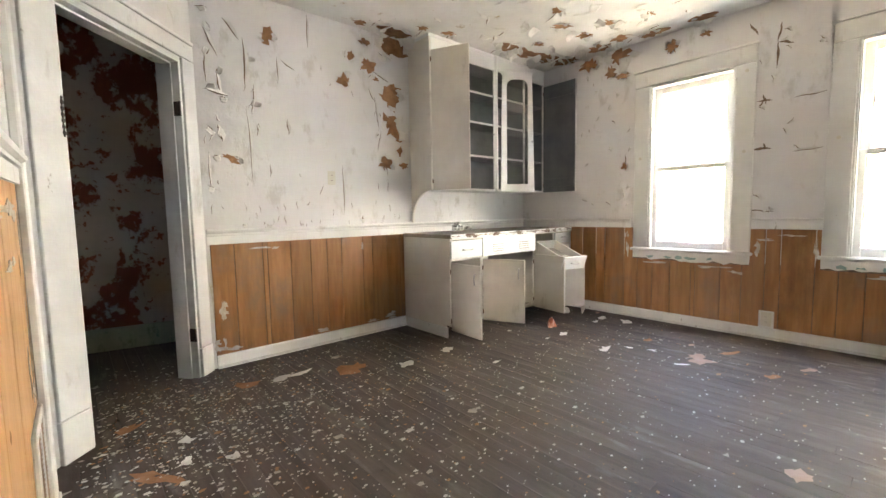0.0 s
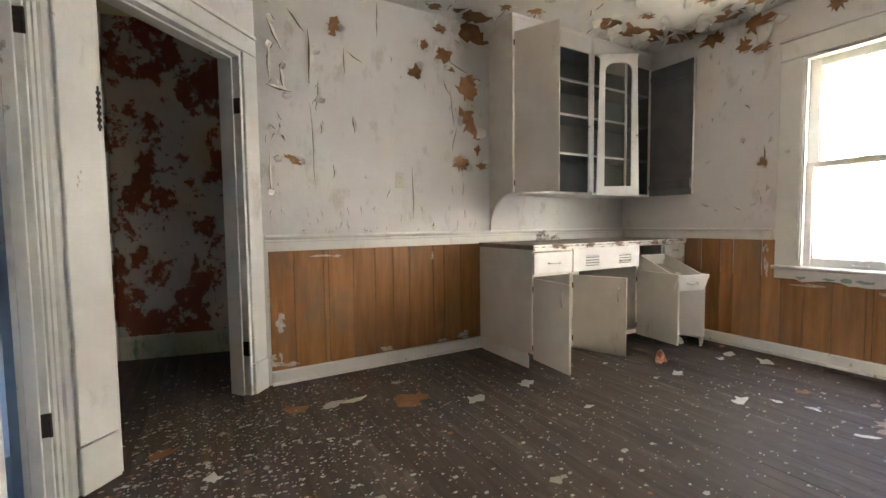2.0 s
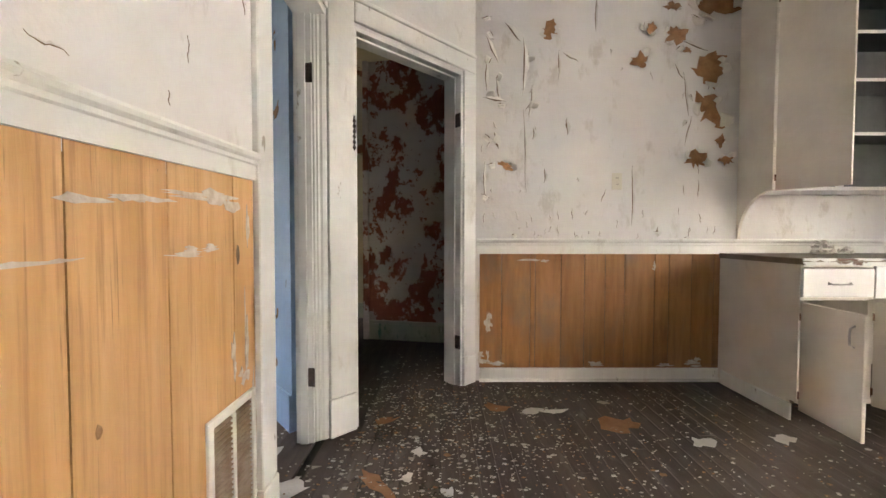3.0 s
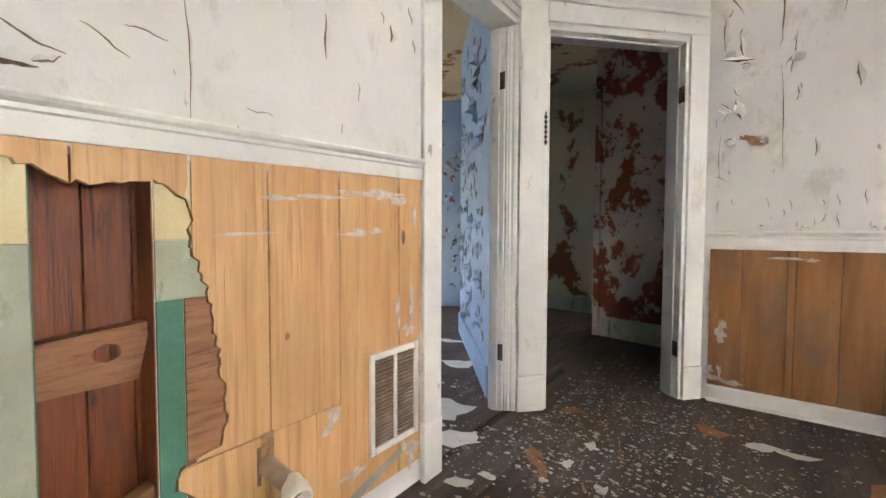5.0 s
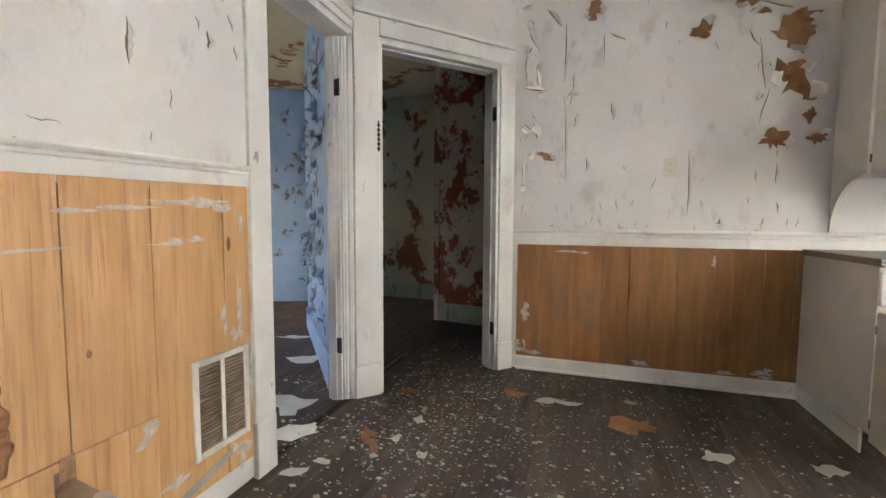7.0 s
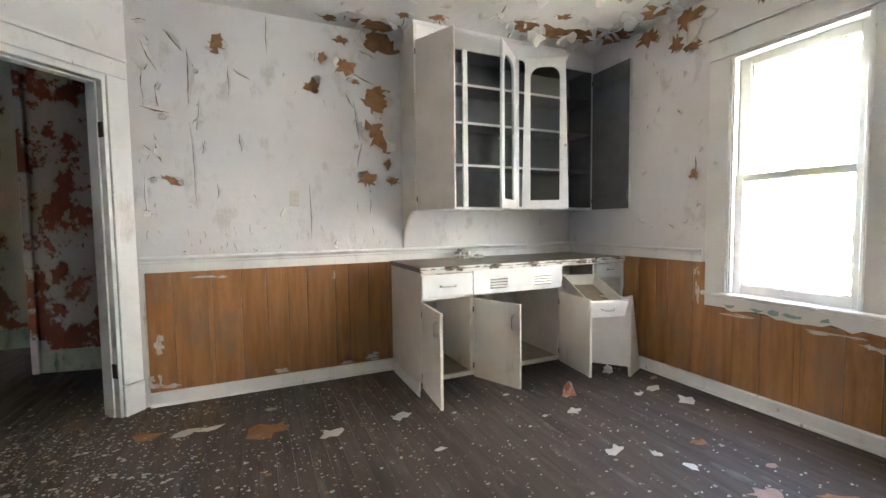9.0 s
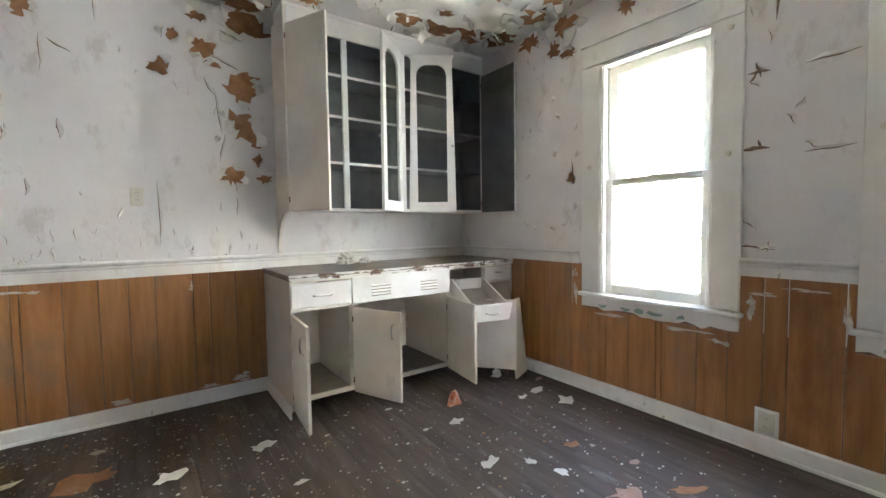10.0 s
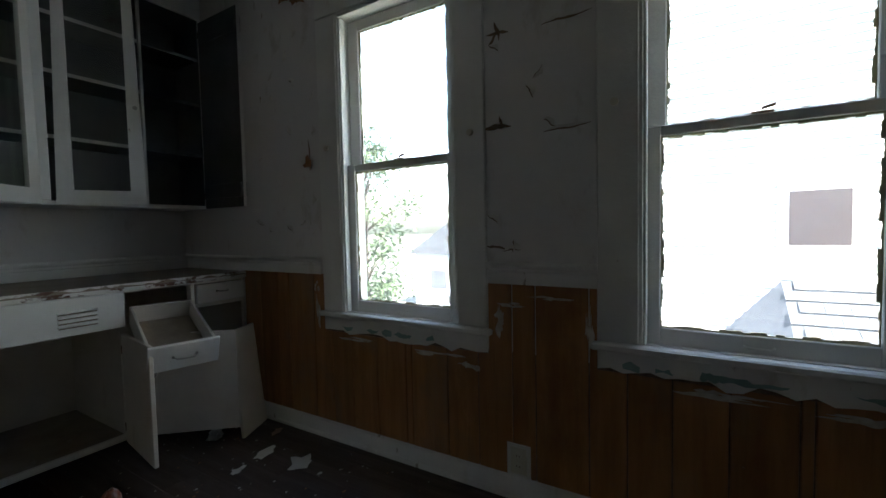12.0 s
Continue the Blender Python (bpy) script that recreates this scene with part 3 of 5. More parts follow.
# ---- wainscot planks ----
def wainscot(name, horizontal, fixed, start, end, z0, z1, material, label, widths, cut=()):
    """A wood-grain sheet of grooved planks on a wall; cut: stretches (a, b, ztop) with a lower top edge."""
    ob = tagged(new(name), label, "wainscot", kind="structure")
    a, k = start, 0
    while a < end - 0.01:
        w = min(widths[k % len(widths)], end - a)
        top = z1
        segs = [(a, a + w, z1)]
        for c0, c1, ct in cut:
            nxt = []
            for s0, s1, zt in segs:
                if s1 <= c0 or s0 >= c1:
                    nxt.append((s0, s1, zt))
                else:
                    if s0 < c0:
                        nxt.append((s0, c0, zt))
                    nxt.append((max(s0, c0), min(s1, c1), ct))
                    if s1 > c1:
                        nxt.append((c1, s1, zt))
            segs = nxt
        bm = bmesh.new()
        for s0, s1, zt in segs:
            e0, e1 = (0.002 if s0 == a else 0), (0.002 if s1 == a + w else 0)
            if horizontal:
                prism([(s0 + e0, fixed), (s0 + e0 + 0.002 * (e0 > 0), fixed - 0.006), (s1 - e1 - 0.002 * (e1 > 0), fixed - 0.006), (s1 - e1, fixed)], "z", z0, zt, bm)
            else:
                sg = -1 if fixed > 1 else 1
                prism([(fixed, s0 + e0), (fixed + sg * 0.006, s0 + e0 + 0.002 * (e0 > 0)), (fixed + sg * 0.006, s1 - e1 - 0.002 * (e1 > 0)), (fixed, s1 - e1)], "z", z0, zt, bm)
        part("plank", bm, material, ob)
        a += w
        k += 1
    return ob


WID = (0.155, 0.20, 0.035, 0.18, 0.165, 0.145, 0.135, 0.21, 0.10, 0.16)
structure("wainscot_backing", box(bx(0.68, NY - 0.0014, 0.09, 2.44, NY - 0.0002, 0.897), EX - 0.0014, SY, 0.09, EX - 0.0002, 3.53, 0.62), M_DARK, "dark backing behind the panel grooves", "backing")
wainscot("wainscot_north", True, NY - 0.0016, 0.68, 2.44, 0.09, 0.898, M_WOODV, "brown wood-grain panelling with vertical grooves", WID)
wainscot("wainscot_east", False, EX - 0.0016, SY + 0.01, 3.53, 0.09, 0.909, M_WOODV, "brown wood-grain panelling with vertical grooves below windows", WID,
         cut=((W1[0] - 0.14, W1[1] + 0.14, 0.60), (W2[0] - 0.14, W2[1] + 0.14, 0.60)))

# torn panelling of the west wall
ww = tagged(new("wainscot_west"), "light wood-grain panelling torn open over old painted boards", "wainscot", kind="structure")
rng = random.Random(5)


def torn(points, step=0.02, amount=0.006):
    """Roughen an open line of points."""
    out = []
    for (a, b), (c, d) in zip(points, points[1:]):
        n = max(1, int(math.hypot(c - a, d - b) / step))
        for k in range(n):
            out.append((a + (c - a) * k / n + rng.uniform(-amount, amount), b + (d - b) * k / n + rng.uniform(-amount, amount)))
    out.append(points[-1])
    return out


EDGE = torn([(1.325, 1.131), (1.369, 1.143), (1.433, 1.113), (1.497, 1.087), (1.547, 1.083), (1.611, 1.090), (1.635, 1.110), (1.672, 1.085), (1.704, 1.055), (1.714, 0.93), (1.746, 0.841), (1.763, 0.706), (1.783, 0.565), (1.767, 0.456),
             (1.675, 0.445), (1.668, 0.398), (1.712, 0.357), (1.711, 0.313), (1.673, 0.317)], 0.014, 0.007)


def edge_at(value, points, key):
    """The other coordinate of an open line where its coordinate key (0 or 1) has this value."""
    for p, q in zip(points, points[1:]):
        if min(p[key], q[key]) <= value <= max(p[key], q[key]) and p[key] != q[key]:
            return p[1 - key] + (q[1 - key] - p[1 - key]) * (value - p[key]) / (q[key] - p[key])
    return None


def torn_strip(lo, hi, z0, z1, across):
    """A plank of the panelling between y lo and hi, cut to the torn edge, built of narrow slices."""
    bm = bmesh.new()
    n = int(((hi - lo) if across else (z1 - z0)) / 0.008)
    rows = []
    for k in range(n + 1):
        if across:
            y = lo + (hi - lo) * k / n
            rows.append(((y, edge_at(y, TOP, 0) or z0), (y, 1.165 + (y - 1.325) * 0.0288)))
        else:
            z = z0 + (z1 - z0) * k / n
            rows.append(((max(lo, edge_at(z, SIDE, 1) or lo), z), (hi, z)))
    grid = [[[bm.verts.new((x, p[0], p[1])) for p in row] for x in (WX - 0.004, WX + 0.002)] for row in rows]
    for (b0, f0), (b1, f1) in zip(grid, grid[1:]):
        for quad in ((f0[0], f0[1], f1[1], f1[0]), (b0[0], b1[0], b1[1], b0[1]), (f0[0], f1[0], b1[0], b0[0]), (f0[1], b0[1], b1[1], f1[1])):
            bm.faces.new(quad)
    for b, f in (grid[0], grid[-1]):
        bm.faces.new((f[0], b[0], b[1], f[1]))
    bmesh.ops.recalc_face_normals(bm, faces=bm.faces)
    return part("plank", bm, M_WOODW, ww)


knee = min(range(len(EDGE)), key=lambda k: abs(EDGE[k][0] - 1.704) + abs(EDGE[k][1] - 1.055))
foot = min(range(len(EDGE)), key=lambda k: abs(EDGE[k][0] - 1.767) + abs(EDGE[k][1] - 0.456))
TOP, SIDE = EDGE[:knee + 1], EDGE[knee:foot + 1]
torn_strip(1.332, 1.495, 1.1, 1.17, True)
torn_strip(1.499, 1.702, 1.1, 1.17, True)
torn_strip(1.710, 1.896, 0.448, 1.178, False)
torn_strip(1.900, 2.133, 0.448, 1.184, False)
torn_strip(1.706, 1.892, 0.10, 0.444, False)
torn_strip(1.896, 2.137, 0.10, 0.444, False)
torn_strip(2.137, 2.405, 0.10, 1.190, False)
torn_strip(2.409, 2.528, 0.10, 1.195, False)
tongue = [(1.7055, 0.444), (1.676, 0.441), (1.669, 0.425), (1.671, 0.398), (1.688, 0.383), (1.7055, 0.366)]
part("plank", prism(tongue, "x", WX - 0.004, WX + 0.002), M_WOODW, ww)
part("backing", bx(WX - 0.0118, 1.802, 0.1, WX - 0.0045, 2.528, 1.13), M_DARK, ww)
# rough torn lip along the break
lip = bmesh.new()
for (a, b), (c, d) in zip(EDGE, EDGE[1:]):
    w = rng.uniform(0.001, 0.004)
    vs = [lip.verts.new(p) for p in ((WX + 0.0025, a, b), (WX + 0.0025, c, d), (WX - 0.006, c - w, d - w * 0.6), (WX - 0.006, a - w, b - w * 0.6))]
    lip.faces.new(vs)
part("torn_edge", lip, M_TORN, ww, "ragged torn fibreboard edge")


def board(name, y0, y1, z0, z1, material, x1=WX - 0.0055, label=""):
    return part(name, bx(WX - 0.0118, y0 + 0.001, z0, x1, y1 - 0.001, z1, 0.0015), material, ww, label)


for y0, y1 in ((0.95, 1.12), (1.12, 1.235), (1.235, 1.372), (1.372, 1.44)):
    if y0 > 1.2:
        zt = 0.968
        board("old_board", y0, y1, zt, 1.135, M_YELLOW, label="old board painted pale yellow")
        if y0 > 1.3:
            board("old_board", y0, y1, 0.1, zt, M_SAGE, label="old board painted sage green")
        else:
            board("old_board", y0, 1.352, 0.1, zt, M_YELLOW, label="old board painted pale yellow")
            board("old_board", 1.352, y1, 0.1, zt, M_SAGE, label="old board painted sage green")
    else:
        board("old_board", y0, y1, 0.1, 1.135, M_YELLOW, label="old board painted pale yellow")
board("stud", 1.635, 1.79, 0.971, 1.12, M_YELLOW, label="stud painted pale yellow")
board("stud", 1.635, 1.79, 0.838, 0.970, M_SAGE, label="stud painted sage green")
board("stud", 1.635, 1.692, 0.30, 0.837, M_GREEN, label="stud painted dark green")
board("stud", 1.692, 1.80, 0.30, 0.837, M_BRACE, label="bare brown wooden stud")
part("stud_edge", bx(WX - 0.10, 1.4385, 0.36, WX - 0.0125, 1.4425, 1.148), M_GREEN, ww, "green painted board edge")
part("stud_edge", bx(WX - 0.10, 1.6325, 0.36, WX - 0.0125, 1.6365, 1.148), M_DKWOOD, ww)
for k in range(4):
    y0 = 1.36 + k * 0.088
    part("lath_board", bx(WX - 0.13, y0 + 0.001, 0.25, WX - 0.105, y0 + 0.087, 1.2, 0.002), M_DKWOOD, ww, "dark reddish-brown board behind the wall")
part("cavity_back", bx(WX - 0.1395, 1.34, 0.2, WX - 0.131, 1.74, 1.25), M_DKWOOD, ww)
part("brace", prism([(1.443, 0.775), (1.632, 0.79), (1.632, 0.757), (1.612, 0.665), (1.443, 0.665)], "x", WX - 0.085, WX - 0.045), M_BRACE, ww, "raw wooden brace with a knot")
part("brace", prism([(1.443, 0.36), (1.632, 0.36), (1.632, 0.42), (1.55, 0.385), (1.443, 0.362)], "x", WX - 0.07, WX - 0.03), M_BRACE, ww, "raw wooden brace")
kn = prism([(1.557 + a, 0.735 + b) for a, b in blob(rng, 12, 0.027, 0.018, 0.12)], "x", WX - 0.0455, WX - 0.0425)
part("knot", kn, M_DKWOOD, ww, "dark oval knot")
def scrape(owner, axis, fixed, yy, zz, ry, rz, strokes, slant=0.0):
    """A dry plaster smear: a torn core with thin broken streaks round it."""
    k0 = math.tan(radians(slant))
    for k in range(strokes):
        q = rng.random()
        a, b = yy + rng.gauss(0, 0.42) * ry, zz + rng.gauss(0, 0.42) * rz
        wy, wz = ry * (0.22 + 0.5 * q), rz * (0.18 + 0.5 * (1 - q))
        out = [(a + u, b + v + u * k0) for u, v in blob(rng, 13, wy, wz, 0.55)]
        lo, hi = sorted((fixed, fixed + (0.0010 + 0.00025 * k) * (1 if axis == "x" and fixed < 1 else -1)))
        part("scrape", prism(out, axis, lo, hi), M_SMEAR, owner, "whitish plaster smear")


for yy, zz, ry, rz, n, sl in ((2.09, 0.405, 0.045, 0.030, 6, 20), (2.20, 0.195, 0.07, 0.014, 5, 20), (2.33, 0.235, 0.06, 0.014, 4, 20), (2.40, 0.68, 0.014, 0.07, 5, 0), (2.475, 0.72, 0.012, 0.12, 7, 0), (2.515, 0.45, 0.010, 0.20, 7, 0),
                              (1.86, 0.985, 0.11, 0.006, 4, 2), (2.20, 0.985, 0.08, 0.009, 5, -4), (2.30, 0.99, 0.05, 0.010, 4, 5), (2.01, 1.09, 0.10, 0.020, 4, 2), (2.30, 1.12, 0.14, 0.022, 6, 2), (2.47, 0.16, 0.04, 0.05, 7, 0), (2.44, 0.62, 0.04, 0.02, 4, 10), (2.49, 1.05, 0.012, 0.08, 4, 0), (1.95, 0.13, 0.05, 0.02, 4, 15)):
    scrape(ww, "x", WX + 0.0020, yy, zz, ry, rz, n, sl)
part("tape", prism([(2.11, 0.075), (2.42, 0.165), (2.42, 0.195), (2.11, 0.105)], "x", WX + 0.0019, WX + 0.0029), M_TAPE, ww, "grey strip of old tape")
part("knot", prism([(1.95 + a, 0.70 + b) for a, b in blob(rng, 10, 0.008, 0.012, 0.3)], "x", WX + 0.0019, WX + 0.0024), M_TORN, ww)
part("dent", prism([(2.43 + a, 0.97 + b) for a, b in blob(rng, 10, 0.010, 0.028, 0.3)], "x", WX + 0.0019, WX + 0.0024), M_DARK, ww)

# drain pipe stub
pp = thing("drain_pipe", "dirty plastic drain pipe stub sticking out of the panelling", "pipe")
part("pipe", tube(bmesh.new(), [(WX - 0.01, 1.885, 0.365), (WX + 0.05, 1.888, 0.352), (WX + 0.10, 1.893, 0.338), (WX + 0.118, 1.893, 0.331)], 0.0255, 20), M_PIPE, pp)


def ring_wall(rings, m, sides=24):
    """A turned shape: (radius, height) rings joined in order, turned by m."""
    bm = bmesh.new()
    loops = [[bm.verts.new(m @ Vector((q * math.cos(2 * math.pi * k / sides), q * math.sin(2 * math.pi * k / sides), h))) for k in range(sides)] for q, h in rings]
    for r0, r1 in zip(loops, loops[1:]):
        for k in range(sides):
            bm.faces.new((r0[k], r0[(k + 1) % sides], r1[(k + 1) % sides], r1[k])).smooth = True
    return bm


MOUTH = look((WX + 0.115, 1.893, 0.332), (WX - 0.2, 1.97, 0.43))
part("collar", ring_wall([(0.024, -0.035), (0.0285, -0.03), (0.0305, -0.005), (0.0345, 0.0), (0.035, 0.036), (0.033, 0.039), (0.027, 0.038), (0.025, 0.0), (0.0245, -0.02), (0.001, -0.022)], MOUTH), M_PIPEW, pp, "pale chipped open pipe collar")
part("bore", ring_wall([(0.0, -0.0205), (0.022, -0.0205), (0.0243, 0.004)], MOUTH), M_DARK, pp)
part("wall_gap", bx(WX - 0.003, 1.868, 0.375, WX + 0.0028, 1.905, 0.452), M_TORN, pp, "ragged cut in the panel")
# dark strip that paints in the shadow along the pipe's cut
part("gap_shadow_edge", bx(WX - 0.003, 1.856, 0.315, WX + 0.0027, 1.8675, 0.42), M_DARK, pp)

# wall grille
gr = thing("wall_grille", "white metal air return grille with brown rusty slats", "vent grille")
gy0, gy1, gz0, gz1 = 2.255, 2.505, 0.220, 0.575
f = bmesh.new()
for a in ((gy0, gz0, gy0 + 0.022, gz1), (gy1 - 0.022, gz0, gy1, gz1), (gy0 + 0.022, gz0, gy1 - 0.022, gz0 + 0.024), (gy0 + 0.022, gz1 - 0.024, gy1 - 0.022, gz1), (2.373, gz0 + 0.024, 2.388, gz1 - 0.024)):
    box(f, WX + 0.002, a[0], a[1], WX + 0.014, a[2], a[3], 0.003)
part("frame", f, M_TRIM, gr)
part("backing", bx(WX + 0.0021, gy0 + 0.02, gz0 + 0.02, WX + 0.0035, gy1 - 0.02, gz1 - 0.02), M_DARK, gr)
slat_me = mesh_of("slat", bx(-0.001, -0.045, -0.002, 0.007, 0.045, 0.0022, 0, Matrix.Rotation(radians(25), 4, "Y")), M_SLAT)
for col_y in (2.325, 2.435):
    for k in range(22):
        o = new("slat", slat_me)
        o.parent = gr
        o.matrix_basis = Matrix.Translation((WX + 0.005, col_y, gz0 + 0.031 + k * 0.0138))


# ---- lower cabinet ----
CX0, CX1, CF, CZT = 2.358, 4.20, 3.535, 0.868
cab = thing("base_cabinet", "old white painted kitchen base cabinet with open sagging doors", "cabinet")
b = bmesh.new()
prism([(CF, 0.11), (3.60, 0.11), (3.60, 0.03), (4.19, 0.03), (4.19, CZT), (CF, CZT)], "x", CX0, CX0 + 0.018, b)
part("side_panel", b, M_CAB, cab)
part("side_panel", bx(CX1 - 0.018, CF, 0.03, CX1, 4.19, CZT), M_CAB, cab)
for xx in (2.742, 3.527):
    part("divider", bx(xx, CF + 0.02, 0.13, xx + 0.018, 4.17, CZT - 0.02), M_CAB, cab)
part("bottom_panel", bx(CX0 + 0.019, CF + 0.02, 0.112, CX1 - 0.019, 4.17, 0.13), M_COUNTER, cab, "dark brown cabinet floor")
part("back_panel", bx(CX0 + 0.019, 4.165, 0.131, CX1 - 0.019, 4.178, CZT), M_CAB, cab)
for x0, z0, x1, z1 in ((CX0, 0.105, CX1, 0.135), (2.732, 0.136, 2.762, 0.68), (3.520, 0.136, 3.550, 0.86), (3.875, 0.69, 3.895, 0.86), (CX0, 0.672, 2.731, 0.690), (3.896, 0.715, CX1, 0.735), (CX0, 0.852, CX1, CZT)):
    part("face_frame", bx(x0, CF - 0.002, z0, x1, CF + 0.018, z1, 0.002), M_CAB, cab)
part("toe_kick", bx(CX0 + 0.02, 3.80, 0, CX1 - 0.02, 3.812, 0.105), M_COUNTER, cab, "dark brown recessed toe kick board")
part("side_kick", bx(CX0 - 0.014, 3.56, 0, CX0 - 0.002, 4.15, 0.095, 0.003), M_TRIM, cab, "loose baseboard piece")


def pull(parent, x, y, z, length=0.09):
    p = bmesh.new()
    tube(p, [(x - length / 2, y, z + 0.002), (x - length / 2 + 0.012, y - 0.02, z), (x, y - 0.026, z), (x + length / 2 - 0.012, y - 0.02, z), (x + length / 2, y, z + 0.002)], [0.007, 0.0045, 0.004, 0.0045, 0.007], 8)
    return part("handle", p, M_STEEL, parent, "small worn metal pull")


d = part("drawer_front", bx(CX0 + 0.002, CF - 0.02, 0.693, 2.748, CF - 0.003, 0.848, 0.004), M_CABW, cab)
pull(d, 2.556, CF - 0.02, 0.765, 0.12)
d = part("sink_panel", bx(2.752, CF - 0.02, 0.686, 3.543, CF - 0.003, 0.862, 0.003), M_CABW, cab, "white panel with louvred vents")
for xc in (2.965, 3.355):
    for k in range(4):
        zz = 0.728 + k * 0.021
        lv = prism([(CF - 0.020, zz), (CF - 0.030, zz + 0.003), (CF - 0.020, zz + 0.011)], "x", xc - 0.075, xc + 0.075)
        part("louvre", lv, M_CABW, d)
        part("louvre_slot", bx(xc - 0.072, CF - 0.0212, zz - 0.005, xc + 0.072, CF - 0.0198, zz - 0.0005), M_DARK, d)
d = part("drawer_front", bx(3.90, CF - 0.02, 0.738, CX1 - 0.004, CF - 0.003, 0.848, 0.004), M_CABW, cab)
pull(d, 4.05, CF - 0.02, 0.80, 0.07)


def leaf(parent, name, hx, hy, fx, fy, z0, z1, material, t=0.018, handle_at=None, lean=0.0, outer=1):
    """A cabinet door from its hinge (hx, hy) to its free edge (fx, fy)."""
    w = math.hypot(fx - hx, fy - hy)
    m = pose(hx, hy, z0, lean, 0, math.degrees(math.atan2(fy - hy, fx - hx)))
    o = part(name, bx(0, -t / 2, 0, w, t / 2, z1 - z0, 0.0025), material, parent, "", m)
    for z in (0.06, z1 - z0 - 0.10):
        part("hinge", bx(-0.005, -t / 2 - 0.0015, z, 0.006, t / 2 + 0.0015, z + 0.04, 0.001), M_RUST, o, "rusty hinge")
    if handle_at is not None:
        zz = handle_at
        h = bmesh.new()
        yy = outer * (t / 2)
        tube(h, [(w - 0.05, yy, zz - 0.05), (w - 0.05, yy + outer * 0.02, zz - 0.04), (w - 0.05, yy + outer * 0.024, zz), (w - 0.05, yy + outer * 0.02, zz + 0.04), (w - 0.05, yy, zz + 0.05)], 0.005, 8)
        part("handle", h, M_STEEL, o, "worn metal pull")
    return o


leaf(cab, "door", 2.366, CF - 0.012, 2.338, 3.148, 0.075, 0.665, M_CAB, handle_at=0.48, outer=-1)
leaf(cab, "door", 2.760, CF - 0.012, 2.915, 3.168, 0.098, 0.665, M_CAB, handle_at=0.44, outer=-1)
leaf(cab, "door", 3.530, CF - 0.012, 3.474, 3.124, 0.10, 0.652, M_CAB, handle_at=0.44, outer=1)
leaf(cab, "door", 3.60, CF - 0.012, 3.905, 3.165, 0.10, 0.63, M_CAB)
lp = thing("loose_panel", "loose painted cabinet door leaning in the corner", "cabinet door", pose(3.95, 3.215, 0.0, -6, 0, 25))
part("board", bx(0, -0.009, 0, 0.24, 0.009, 0.60, 0.002), M_CAB, lp)
part("hinge", bx(-0.004, -0.011, 0.50, 0.018, 0.011, 0.545, 0.001), M_RUST, lp, "rusty hinge")
edge = thing("worktop", "brown linoleum worktop with a chipped white edge on the cabinet", "worktop")
part("slab", bx(CX0 - 0.012, CF - 0.028, CZT + 0.001, EX - 0.004, 4.185, 0.903, 0.003), M_COUNTER, edge)
rg = random.Random(9)
pts = [(CX0 - 0.012, 0.9035), (EX - 0.006, 0.9035)]
n = 60
for k in range(n + 1):
    u = k / n
    x = EX - 0.006 - (EX - CX0 + 0.006) * u
    deep = 0.016 + rg.uniform(-0.004, 0.004) - (0.010 if rg.random() < 0.25 else 0)
    pts.append((x, 0.9035 - max(0.005, deep)))
part("edge_strip", prism(pts, "y", CF - 0.034, CF - 0.0285), M_CHIPPED, edge, "chipped white edging strip")
part("lower_edge", bx(CX0 - 0.010, CF - 0.0325, 0.866, EX - 0.008, CF - 0.0287, 0.884), M_CHIPPED, edge, "chipped white edging strip")

dr = thing("pulled_drawer", "white drawer pulled out of the cabinet and sagging forwards", "drawer", pose(3.615, 3.135, 0.535, 20, 0, -14))
w2, dp, hh = 0.135, 0.44, 0.10
part("front", bx(-w2 - 0.012, -0.018, -0.012, w2 + 0.012, 0, hh + 0.02, 0.003), M_CABW, dr)
pull(dr, 0.0, -0.018, 0.055, 0.10)
for sx in (-1, 1):
    part("side", bx(sx * w2 - 0.006, 0.001, 0, sx * w2 + 0.006, dp, hh, 0.002), M_CAB, dr)
part("back", bx(-w2 + 0.007, dp - 0.012, 0, w2 - 0.007, dp, hh, 0.002), M_CAB, dr)
part("bottom", bx(-w2 + 0.007, 0.001, 0.006, w2 - 0.007, dp - 0.013, 0.012), M_COUNTER, dr, "stained drawer bottom")

# ---- wall cabinet ----
UX0, UX1, UF, UZ0, UZ1 = 2.465, 4.205, 3.88, 1.307, 2.67
up = thing("wall_cabinet", "white wall cabinet with open glazed doors and grey inside", "cabinet")
prof = [(UF, UZ1), (UF, UZ0)]
for k in range(1, 9):
    a = k / 8 * math.pi / 2
    prof.append((UF + (4.185 - UF) * math.sin(a) * 0.98, UZ0 - 0.30 * (1 - math.cos(a))))
prof += [(4.19, 0.99), (4.19, UZ1)]
part("side_panel", prism(prof, "x", UX0, UX0 + 0.02), M_CAB, up, "white side panel with a curved lower bracket")
part("side_panel", bx(UX1 - 0.018, UF + 0.021, UZ0, UX1, 4.19, UZ1), M_GREYIN, up)
part("inner_lining", bx(UX0 + 0.0205, UF + 0.021, UZ0 + 0.019, UX0 + 0.0225, 4.178, 2.564), M_GREYIN, up)
part("back_panel", bx(UX0 + 0.023, 4.180, UZ0 + 0.019, UX1 - 0.02, 4.189, UZ1 - 0.02), M_GREYIN, up, "dark grey painted back")
part("bottom_panel", bx(UX0 + 0.0205, UF + 0.021, UZ0, UX1 - 0.0185, 4.189, UZ0 + 0.018), M_CABW, up)
part("top_panel", bx(UX0 + 0.0205, UF + 0.021, 2.565, UX1 - 0.0185, 4.179, 2.58), M_GREYIN, up)
